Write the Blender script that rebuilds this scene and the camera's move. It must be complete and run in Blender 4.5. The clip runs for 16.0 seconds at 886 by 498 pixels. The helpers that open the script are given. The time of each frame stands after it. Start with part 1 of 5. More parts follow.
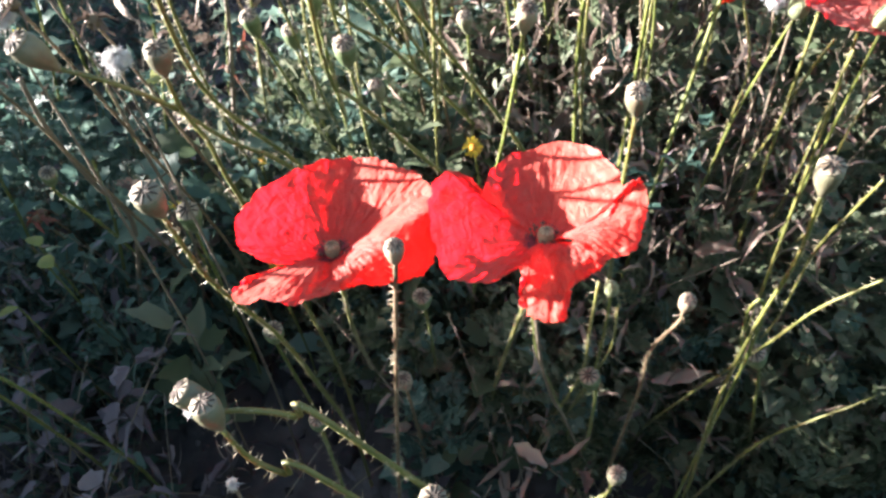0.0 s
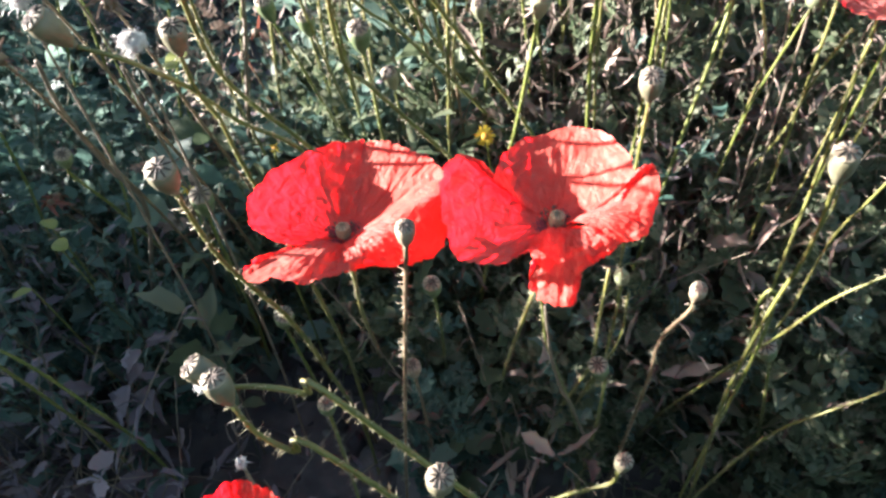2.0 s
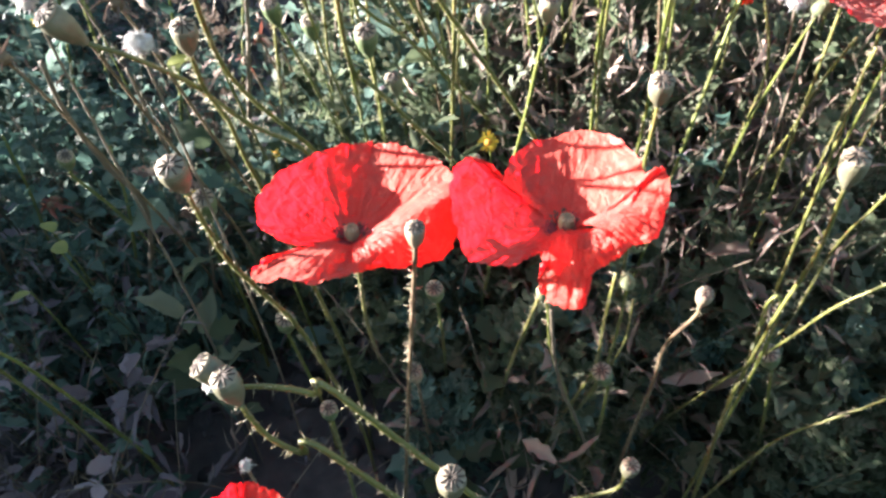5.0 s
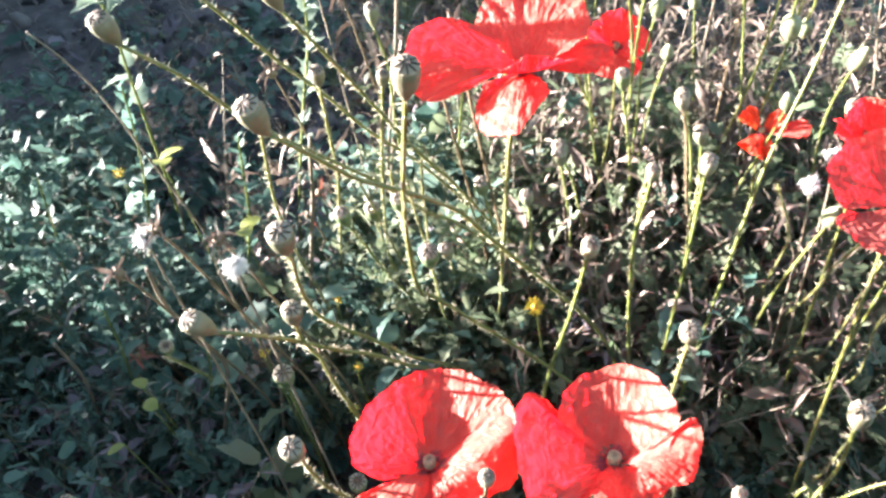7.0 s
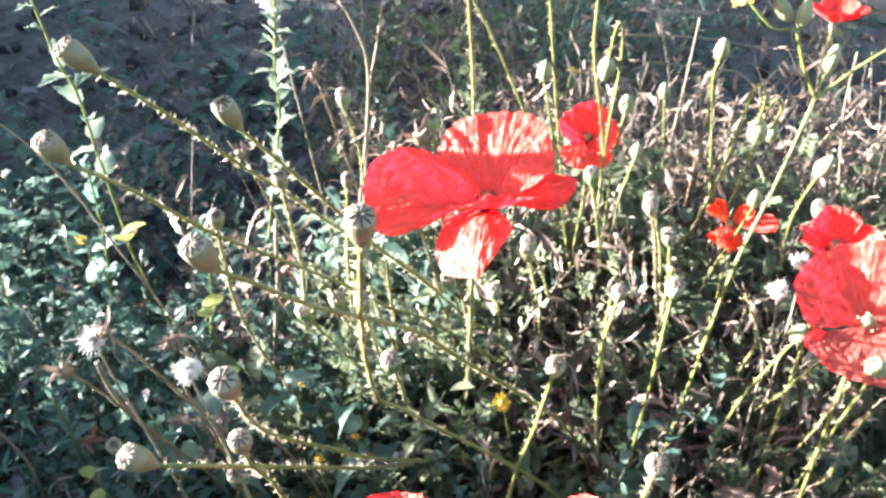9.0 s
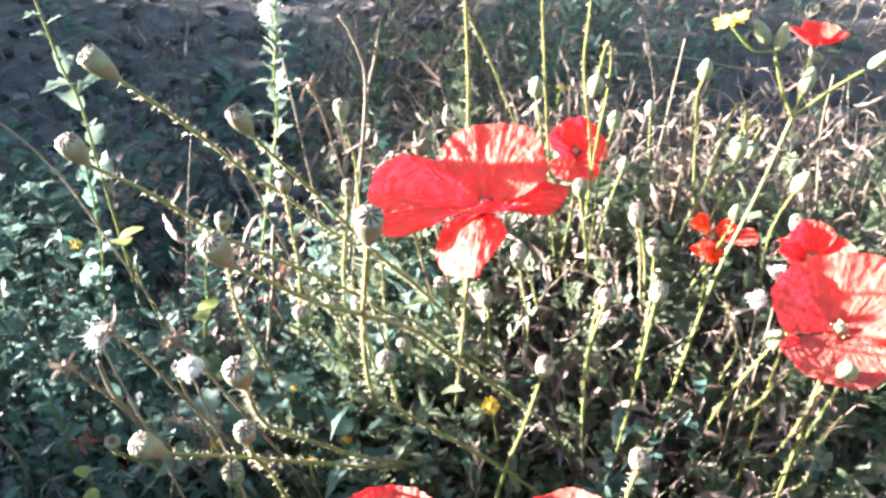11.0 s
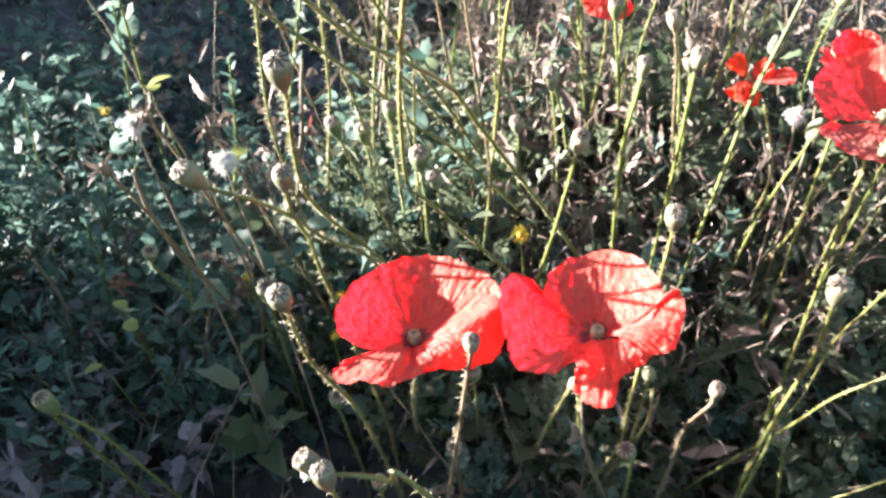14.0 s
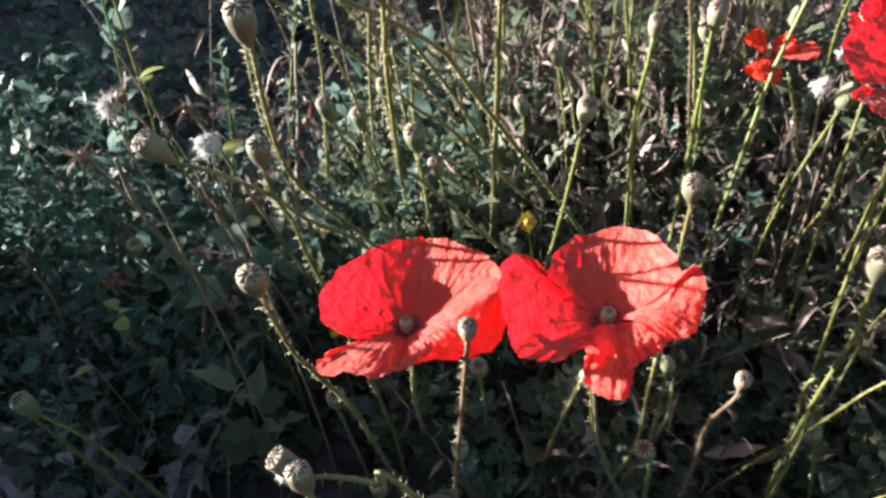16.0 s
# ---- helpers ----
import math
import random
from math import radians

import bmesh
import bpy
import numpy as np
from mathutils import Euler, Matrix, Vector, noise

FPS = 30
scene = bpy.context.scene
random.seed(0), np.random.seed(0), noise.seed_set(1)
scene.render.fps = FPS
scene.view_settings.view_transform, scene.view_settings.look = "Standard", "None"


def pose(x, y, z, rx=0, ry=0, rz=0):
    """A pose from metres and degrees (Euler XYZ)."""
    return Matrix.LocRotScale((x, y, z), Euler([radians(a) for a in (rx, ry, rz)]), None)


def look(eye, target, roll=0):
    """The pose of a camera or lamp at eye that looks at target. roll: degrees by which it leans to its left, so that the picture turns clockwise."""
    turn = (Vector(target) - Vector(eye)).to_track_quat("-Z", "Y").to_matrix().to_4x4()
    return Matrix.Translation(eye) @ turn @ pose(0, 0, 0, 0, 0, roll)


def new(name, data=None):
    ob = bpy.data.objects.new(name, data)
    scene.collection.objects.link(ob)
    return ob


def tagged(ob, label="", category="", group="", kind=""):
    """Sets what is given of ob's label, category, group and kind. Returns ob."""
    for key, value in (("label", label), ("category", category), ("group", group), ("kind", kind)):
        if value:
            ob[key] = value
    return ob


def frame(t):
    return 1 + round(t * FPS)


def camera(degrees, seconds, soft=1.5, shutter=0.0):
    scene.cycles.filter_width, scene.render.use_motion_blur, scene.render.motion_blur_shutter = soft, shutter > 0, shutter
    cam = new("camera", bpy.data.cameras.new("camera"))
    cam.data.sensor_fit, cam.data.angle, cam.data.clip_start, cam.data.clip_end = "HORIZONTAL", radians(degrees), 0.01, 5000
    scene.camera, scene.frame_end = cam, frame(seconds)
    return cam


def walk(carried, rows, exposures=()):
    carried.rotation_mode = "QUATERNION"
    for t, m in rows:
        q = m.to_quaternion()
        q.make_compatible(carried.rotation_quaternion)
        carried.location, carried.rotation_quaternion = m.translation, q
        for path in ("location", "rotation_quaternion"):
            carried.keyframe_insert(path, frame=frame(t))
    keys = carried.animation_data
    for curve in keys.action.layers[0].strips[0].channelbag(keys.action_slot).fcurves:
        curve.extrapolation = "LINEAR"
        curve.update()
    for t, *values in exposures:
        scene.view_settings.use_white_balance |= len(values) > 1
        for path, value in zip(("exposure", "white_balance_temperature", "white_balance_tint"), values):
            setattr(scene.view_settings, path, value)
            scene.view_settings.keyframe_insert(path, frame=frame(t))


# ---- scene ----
cam = camera(64.24, 16.0, soft=2.75)
# seconds, eye, target one metre ahead, roll
PATH = [
    (0, (0.0000, 0.0000, 0.5500), (0.0000, 0.7431, -0.1191), -0.00),
    (0.5, (-0.0013, -0.0018, 0.5495), (-0.0152, 0.7386, -0.1226), -0.42),
    (1, (-0.0015, -0.0027, 0.5458), (-0.0180, 0.7308, -0.1336), -0.14),
    (1.5, (-0.0007, -0.0034, 0.5472), (-0.0193, 0.7337, -0.1284), -0.27),
    (2, (0.0000, -0.0030, 0.5471), (-0.0148, 0.7354, -0.1271), 0.12),
    (2.5, (-0.0009, -0.0034, 0.5474), (-0.0132, 0.7398, -0.1215), 0.14),
    (3, (-0.0030, -0.0031, 0.5452), (-0.0083, 0.7410, -0.1229), 0.84),
    (5.5, (-0.0059, -0.0056, 0.5447), (-0.0148, 0.7457, -0.1151), 1.04),
    (6, (-0.0103, -0.0132, 0.5613), (-0.0441, 0.7585, -0.0738), -0.18),
    (6.5, (-0.0169, -0.0027, 0.6081), (-0.0752, 0.7741, -0.0189), -2.86),
    (7, (-0.0153, 0.0076, 0.6297), (-0.0732, 0.7979, 0.0198), -3.16),
    (7.5, (-0.0151, 0.0192, 0.6427), (-0.0572, 0.8321, 0.0618), -1.94),
    (8, (-0.0119, 0.0268, 0.6484), (-0.0507, 0.8519, 0.0847), -1.27),
    (8.5, (-0.0103, 0.0327, 0.6484), (-0.0374, 0.8617, 0.0897), -0.57),
    (9, (-0.0099, 0.0328, 0.6485), (-0.0335, 0.8624, 0.0905), -0.44),
    (11.5, (-0.0148, 0.0152, 0.6553), (-0.0169, 0.8578, 0.1168), 1.31),
    (12, (-0.0150, 0.0141, 0.6578), (-0.0164, 0.8581, 0.1214), 1.27),
    (12.5, (-0.0215, 0.0010, 0.6606), (-0.0471, 0.8474, 0.1288), 0.43),
    (13, (-0.0201, -0.0097, 0.6505), (-0.0665, 0.8341, 0.1158), -0.02),
    (13.5, (-0.0222, -0.0192, 0.6223), (-0.0844, 0.7937, 0.0433), -0.76),
    (14, (-0.0183, -0.0249, 0.5911), (-0.0501, 0.7668, -0.0189), 0.20),
    (14.5, (-0.0107, -0.0151, 0.5605), (-0.0538, 0.7681, -0.0599), -1.33),
    (15, (-0.0043, -0.0102, 0.5473), (-0.0287, 0.7761, -0.0699), -0.26),
    (15.5, (-0.0070, -0.0083, 0.5496), (-0.0369, 0.7872, -0.0555), -0.56),
    (16, (-0.0109, -0.0098, 0.5673), (-0.0650, 0.7854, -0.0366), -1.68),
]
EXPOSURES = [(0.0, 3.6), (5.5, 3.7), (6.5, 3.9), (7.0, 4.25), (9.0, 4.45), (11.5, 4.45), (13.0, 4.4), (13.5, 4.25), (14.0, 3.9), (14.5, 3.05), (15.0, 2.9), (16.0, 2.9)]
walk(cam, [(t, look(eye, target, roll)) for t, eye, target, roll in PATH], EXPOSURES)

# ---- daylight: a low sun from the side ----
SUN_FROM = Vector((-0.93, 0.13, 0.175)).normalized()
sun = new("sun", bpy.data.lights.new("sun", "SUN"))
sun.data.energy, sun.data.angle, sun.data.color = 5.0, radians(0.6), (1.0, 0.905, 0.89)
sun.matrix_world = look(SUN_FROM * 10, (0, 0, 0))
world = bpy.data.worlds.new("sky")
scene.world = world
world.use_nodes = True
wt = world.node_tree
sky = wt.nodes.new("ShaderNodeTexSky")
sky.sky_type, sky.sun_disc = "NISHITA", False
sky.sun_elevation = math.asin(SUN_FROM.z)
sky.sun_rotation = math.atan2(SUN_FROM.x, SUN_FROM.y)
wt.links.new(sky.outputs[0], wt.nodes["Background"].inputs[0])
wt.nodes["Background"].inputs[1].default_value = 0.042


# ---- materials ----
def ramp(tree, source, stops):
    node = tree.nodes.new("ShaderNodeValToRGB")
    els = node.color_ramp.elements
    while len(els) < len(stops):
        els.new(0.5)
    for el, (at, col) in zip(els, stops):
        el.position, el.color = at, (*col, 1)
    tree.links.new(source, node.inputs[0])
    return node.outputs[0]


def noise_node(tree, scale, detail=4.0, rough=0.55, stretch=None):
    coord = tree.nodes.new("ShaderNodeTexCoord")
    node = tree.nodes.new("ShaderNodeTexNoise")
    node.inputs["Scale"].default_value, node.inputs["Detail"].default_value = scale, detail
    node.inputs["Roughness"].default_value = rough
    source = coord.outputs["Object"]
    if stretch:
        mapping = tree.nodes.new("ShaderNodeMapping")
        mapping.inputs["Scale"].default_value = stretch
        tree.links.new(source, mapping.inputs[0])
        source = mapping.outputs[0]
    tree.links.new(source, node.inputs["Vector"])
    return node.outputs["Fac"]


def surface(name, stops, scale=120.0, rough=0.6, bump=0.3, bump_scale=900.0, through_light=0.0, glow=None, islands=0.0, sheen=0.0, spec=0.5, bump_dist=0.0004):
    """A two-scale procedural surface; through_light lets the sun shine through a leaf or petal."""
    m = bpy.data.materials.new(name)
    m.use_nodes = True
    tree = m.node_tree
    bsdf, output = tree.nodes["Principled BSDF"], tree.nodes["Material Output"]
    fac = noise_node(tree, scale)
    if islands:
        geo = tree.nodes.new("ShaderNodeNewGeometry")
        mix = tree.nodes.new("ShaderNodeMix")
        mix.inputs[0].default_value = islands
        tree.links.new(fac, mix.inputs[2])
        tree.links.new(geo.outputs["Random Per Island"], mix.inputs[3])
        fac = mix.outputs[0]
    colour = ramp(tree, fac, stops)
    tree.links.new(colour, bsdf.inputs["Base Color"])
    bsdf.inputs["Roughness"].default_value = rough
    bsdf.inputs["Specular IOR Level"].default_value = spec
    if sheen:
        bsdf.inputs["Sheen Weight"].default_value = sheen
        bsdf.inputs["Sheen Roughness"].default_value = 0.45
    if bump:
        fine = noise_node(tree, bump_scale, 3.0)
        node = tree.nodes.new("ShaderNodeBump")
        node.inputs["Strength"].default_value, node.inputs["Distance"].default_value = bump, bump_dist
        tree.links.new(fine, node.inputs["Height"])
        tree.links.new(node.outputs[0], bsdf.inputs["Normal"])
    if through_light:
        trans = tree.nodes.new("ShaderNodeBsdfTranslucent")
        if glow:
            trans.inputs[0].default_value = (*glow, 1)
        else:
            tree.links.new(colour, trans.inputs[0])
        mix = tree.nodes.new("ShaderNodeMixShader")
        mix.inputs[0].default_value = through_light
        tree.links.new(bsdf.outputs[0], mix.inputs[1])
        tree.links.new(trans.outputs[0], mix.inputs[2])
        tree.links.new(mix.outputs[0], output.inputs[0])
    return m


def petal_surface(name, stops, glow, share):
    """Crumpled silk: fine ribs that run from the foot to the rim, and light that shines through."""
    m = surface(name, stops, 160, 0.5, 0.0, through_light=share, glow=glow, spec=0.5, sheen=0.2)
    tree = m.node_tree
    uv = tree.nodes.new("ShaderNodeUVMap")
    heights = []
    for scale, weight in (((22, 4.0, 1), 0.6), ((70, 10.0, 1), 0.2), ((9, 7, 1), 1.2)):
        mapping = tree.nodes.new("ShaderNodeMapping")
        mapping.inputs["Scale"].default_value = scale
        tex = tree.nodes.new("ShaderNodeTexNoise")
        tex.inputs["Scale"].default_value, tex.inputs["Detail"].default_value, tex.inputs["Distortion"].default_value = 1.0, 3.0, 0.6
        tree.links.new(uv.outputs[0], mapping.inputs[0])
        tree.links.new(mapping.outputs[0], tex.inputs["Vector"])
        mult = tree.nodes.new("ShaderNodeMath")
        mult.operation = "MULTIPLY"
        mult.inputs[1].default_value = weight
        tree.links.new(tex.outputs["Fac"], mult.inputs[0])
        heights.append(mult.outputs[0])
    total = heights[0]
    for h in heights[1:]:
        add = tree.nodes.new("ShaderNodeMath")
        tree.links.new(total, add.inputs[0])
        tree.links.new(h, add.inputs[1])
        total = add.outputs[0]
    node = tree.nodes.new("ShaderNodeBump")
    node.inputs["Strength"].default_value, node.inputs["Distance"].default_value = 1.0, 0.0016
    tree.links.new(total, node.inputs["Height"])
    tree.links.new(node.outputs[0], tree.nodes["Principled BSDF"].inputs["Normal"])
    tree.links.new(node.outputs[0], tree.nodes["Translucent BSDF"].inputs["Normal"])
    return m


PETAL = petal_surface("poppy_petal", [(0.3, (0.91, 0.105, 0.075)), (0.7, (0.95, 0.20, 0.145))], (1.0, 0.007, 0.016), 0.70)
PETAL_DARK = surface("petal_blotch", [(0.3, (0.13, 0.006, 0.016)), (0.7, (0.28, 0.012, 0.026))], 300, 0.5, 0.4, 600, 0.25)
PETAL_FAR = surface("orange_petal", [(0.3, (0.78, 0.02, 0.008)), (0.7, (0.88, 0.07, 0.02))], 120, 0.5, 0.6, 420, 0.5, (0.95, 0.08, 0.02), bump_dist=0.0008)
PISTIL = surface("pistil_green", [(0.3, (0.20, 0.165, 0.09)), (0.7, (0.30, 0.25, 0.15))], 500, 0.6, 0.3)
ANTHER = surface("anther_dark", [(0.3, (0.06, 0.012, 0.016)), (0.7, (0.16, 0.07, 0.05))], 900, 0.7, 0.2, islands=0.5)
ANTHER_PALE = surface("anther_cream", [(0.3, (0.34, 0.29, 0.16)), (0.7, (0.50, 0.44, 0.28))], 900, 0.7, 0.2, islands=0.5)
STEM = surface("stem_green", [(0.3, (0.062, 0.076, 0.016)), (0.55, (0.112, 0.118, 0.030)), (0.75, (0.138, 0.108, 0.042))], 60, 0.5, 0.3, 1500)
STEM_GREEN = surface("stem_fresh", [(0.3, (0.070, 0.098, 0.016)), (0.7, (0.130, 0.150, 0.036))], 60, 0.5, 0.3, 1500)
STEM_TAN = surface("stem_brown", [(0.3, (0.080, 0.055, 0.030)), (0.7, (0.150, 0.110, 0.060))], 80, 0.65, 0.4, 1500)
STRAW = surface("straw", [(0.3, (0.095, 0.076, 0.052)), (0.7, (0.185, 0.155, 0.112))], 70, 0.7, 0.4, 1200, islands=0.5)
BRISTLE = surface("bristle", [(0.3, (0.28, 0.26, 0.16)), (0.7, (0.46, 0.43, 0.31))], 200, 0.45, 0.0, through_light=0.35, islands=0.5)
CAPSULE = {
    "ripe": surface("capsule_grey_green", [(0.25, (0.075, 0.070, 0.038)), (0.55, (0.118, 0.116, 0.072)), (0.8, (0.148, 0.142, 0.100))], 140, 0.55, 0.3, 1400),
    "green": surface("capsule_green", [(0.3, (0.065, 0.100, 0.040)), (0.7, (0.130, 0.165, 0.085))], 140, 0.5, 0.3, 1400),
    "pale": surface("capsule_pale", [(0.3, (0.125, 0.136, 0.078)), (0.7, (0.190, 0.196, 0.126))], 140, 0.6, 0.3, 1400),
    "tan": surface("capsule_tan", [(0.3, (0.165, 0.125, 0.080)), (0.7, (0.260, 0.215, 0.150))], 140, 0.65, 0.4, 1400),
}
CROWN = surface("crown_buff", [(0.3, (0.160, 0.132, 0.086)), (0.7, (0.235, 0.205, 0.148))], 400, 0.7, 0.4, 1500)
RAY = surface("crown_ray_brown", [(0.3, (0.022, 0.016, 0.012)), (0.7, (0.060, 0.044, 0.032))], 500, 0.8, 0.4, 1500)
BUD = surface("bud_green", [(0.3, (0.100, 0.125, 0.060)), (0.7, (0.190, 0.210, 0.130))], 150, 0.55, 0.4, 1200)
LEAF_GREY = surface("grey_green_leaf", [(0.2, (0.042, 0.088, 0.070)), (0.5, (0.080, 0.142, 0.114)), (0.8, (0.128, 0.190, 0.154))], 60, 0.55, 0.4, 500, 0.42, islands=0.75, spec=0.25)
LEAF_GREEN = surface("fresh_green_leaf", [(0.2, (0.060, 0.088, 0.048)), (0.5, (0.108, 0.138, 0.080)), (0.8, (0.165, 0.185, 0.122))], 60, 0.55, 0.4, 500, 0.45, islands=0.75, spec=0.25)
WEED_STEM = surface("weed_stem", [(0.3, (0.030, 0.040, 0.015)), (0.7, (0.070, 0.080, 0.040))], 60, 0.6, 0.3, 1500, islands=0.6)
LEAF_YELLOW = surface("yellowing_leaf", [(0.3, (0.13, 0.16, 0.03)), (0.7, (0.22, 0.235, 0.05))], 90, 0.55, 0.4, 500, 0.35)
LEAF_DRY = surface("dry_leaf", [(0.2, (0.080, 0.056, 0.044)), (0.5, (0.165, 0.122, 0.098)), (0.85, (0.270, 0.212, 0.172))], 80, 0.75, 0.5, 500, 0.15, islands=0.8)
LEAF_PALE = surface("pale_mealy_leaf", [(0.2, (0.100, 0.145, 0.105)), (0.5, (0.155, 0.205, 0.160)), (0.8, (0.230, 0.270, 0.235))], 90, 0.65, 0.4, 600, 0.35, islands=0.3, spec=0.25)
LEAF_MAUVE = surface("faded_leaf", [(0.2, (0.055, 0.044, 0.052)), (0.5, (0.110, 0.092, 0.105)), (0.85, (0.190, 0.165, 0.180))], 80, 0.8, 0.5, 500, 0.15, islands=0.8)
LEAF_RED = surface("reddened_leaf", [(0.3, (0.150, 0.040, 0.025)), (0.7, (0.240, 0.100, 0.070))], 90, 0.6, 0.4, 500, 0.25, islands=0.6)
SOIL = surface("soil", [(0.25, (0.028, 0.027, 0.029)), (0.5, (0.066, 0.060, 0.060)), (0.8, (0.135, 0.120, 0.112))], 22, 0.95, 0.8, 130, spec=0.2, bump_dist=0.0016)
CLOD = surface("soil_clod", [(0.25, (0.026, 0.025, 0.028)), (0.5, (0.064, 0.060, 0.062)), (0.8, (0.140, 0.130, 0.126))], 60, 0.95, 0.9, 240, islands=0.6, spec=0.2, bump_dist=0.003)
YELLOW = surface("yellow_floret", [(0.3, (0.480, 0.312, 0.012)), (0.7, (0.540, 0.432, 0.036))], 300, 0.6, 0.3, 900, 0.3)
ORANGE = surface("orange_disc", [(0.3, (0.42, 0.16, 0.008)), (0.7, (0.52, 0.27, 0.02))], 900, 0.7, 0.5, 1500)
LEMON = surface("lemon_floret", [(0.3, (0.480, 0.420, 0.050)), (0.7, (0.540, 0.500, 0.130))], 300, 0.6, 0.3, 900, 0.3)
FLUFF = surface("white_fluff", [(0.3, (0.52, 0.52, 0.51)), (0.7, (0.70, 0.70, 0.69))], 300, 0.8, 0.0, through_light=0.4)


# ---- builders ----
def link_mesh(name, bm, material, parent=None, label=""):
    me = bpy.data.meshes.new(name)
    bm.to_mesh(me)
    bm.free()
    me.materials.append(material)
    me.shade_smooth()
    ob = new(name, me)
    if parent:
        ob.parent = parent
        place = parent
        while place:
            if place.type == "EMPTY":
                ob.matrix_parent_inverse = Matrix.Translation(-place.location)
            place = None
    if label:
        ob["label"] = label
    return ob


def part(name, bm, material, parent, label=""):
    return link_mesh(name, bm, material, parent, label)


def thing(name, at, label, category, group=""):
    e = new(name)
    e.empty_display_size = 0.01
    e.location = at
    return tagged(e, label, category, group)


def ease(a, b, v):
    t = max(0.0, min(1.0, (v - a) / (b - a)))
    return t * t * (3 - 2 * t)


def ground_z(x, y):
    """A low bank: it rises away from the lens and to the flowers' side."""
    bank = 0.02 + 0.13 * ease(-0.40, 0.0, x) * ease(0.25, 0.62, y)
    rise = 0.10 * max(0.0, min(y, 2.5) - 0.6)
    far = 1 - ease(2.2, 3.2, math.hypot(x, y - 0.5))
    bank = 0.02 + (bank - 0.02) * (1 - ease(1.9, 4.0, y))
    return bank + rise + far * (0.012 * noise.noise((x * 6, y * 6, 0)) + 0.003 * noise.noise((x * 21, y * 21, 3)))


def smooth_line(pts, n):
    """Points on a Catmull-Rom line, n to each span."""
    p = [Vector(q) for q in pts]
    p = [p[0] * 2 - p[1], *p, p[-1] * 2 - p[-2]]
    out = []
    for i in range(1, len(p) - 2):
        a, b, c, d = p[i - 1 : i + 3]
        for k in range(n):
            t = k / n
            out.append(0.5 * ((2 * b) + (c - a) * t + (2 * a - 5 * b + 4 * c - d) * t * t + (3 * b - a - 3 * c + d) * t**3))
    return [*out, p[-2]]


def side_axes(way):
    a = way.cross(Vector((0.3, 0.2, 1.0)))
    if a.length < 1e-4:
        a = way.cross(Vector((1, 0, 0)))
    a.normalize()
    return a, way.cross(a).normalized()


def tube(bm, pts, radii, sides=7, cap=True):
    rings = []
    for i, q in enumerate(pts):
        way = (pts[min(i + 1, len(pts) - 1)] - pts[max(i - 1, 0)]).normalized()
        a, b = side_axes(way)
        r = radii[i] if hasattr(radii, "__len__") else radii
        rings.append([bm.verts.new(q + r * (a * math.cos(k * math.tau / sides) + b * math.sin(k * math.tau / sides))) for k in range(sides)])
    for u, v in zip(rings, rings[1:]):
        for k in range(sides):
            bm.faces.new((u[k], u[(k + 1) % sides], v[(k + 1) % sides], v[k]))
    if cap:
        bm.faces.new(rings[0][::-1])
        bm.faces.new(rings[-1])


def spikes(bm, pts, r, rng, step=0.0016, length=0.0040, until=0.30, thick=0.00016):
    """Stiff hairs that stand off a stem."""
    gone = 0.0
    for a, b in zip(pts, pts[1:]):
        way = b - a
        n = way.length / step
        count = int(n) + (rng.random() < n % 1)
        if gone > until:
            break
        gone += way.length
        u, v = side_axes(way.normalized())
        for _ in range(count):
            q = a + way * rng.random()
            ang = rng.random() * math.tau
            off = u * math.cos(ang) + v * math.sin(ang)
            tip = q + (off + way.normalized() * rng.uniform(-0.5, 0.25)) * length * rng.uniform(0.55, 1.15)
            w = way.normalized() * thick
            s = off.cross(way.normalized()) * thick
            base = q + off * r * 0.8
            vs = [bm.verts.new(base + w), bm.verts.new(base - w * 0.5 + s), bm.verts.new(base - w * 0.5 - s), bm.verts.new(tip)]
            bm.faces.new((vs[0], vs[1], vs[3]))
            bm.faces.new((vs[1], vs[2], vs[3]))
            bm.faces.new((vs[2], vs[0], vs[3]))


def to_ground(pts):
    """Carries a traced stem on down to the soil, with the lean that it has."""
    p = [Vector(q) for q in pts]
    low, before = p[-1], p[-2]
    way = low - before
    drop = max(-way.z, 1e-4)
    lean = Vector((way.x, way.y, 0)) / drop
    if lean.length > 0.75:
        lean *= 0.75 / lean.length
    tall = max(low.z - ground_z(low.x, low.y), 0.01)
    x, y = low.x + lean.x * tall * 0.7, low.y + lean.y * tall * 0.7
    foot = Vector((x, y, ground_z(x, y) - 0.006))
    mid = low.lerp(foot, 0.5) + lean * tall * 0.1
    return [*p, mid, foot]


def lathe(bm, profile, at, axis, sides=20, ribs=0, rib=0.0):
    u, v = side_axes(axis)
    rings = []
    for h, r in profile:
        ring = []
        for k in range(sides):
            ang = k * math.tau / sides
            rr = r * (1 + (rib * math.cos(ribs * ang) if ribs else 0))
            ring.append(bm.verts.new(at + axis * h + rr * (u * math.cos(ang) + v * math.sin(ang))))
        rings.append(ring)
    for a, b in zip(rings, rings[1:]):
        for k in range(sides):
            bm.faces.new((a[k], a[(k + 1) % sides], b[(k + 1) % sides], b[k]))
    bm.faces.new(rings[0][::-1])
    bm.faces.new(rings[-1])


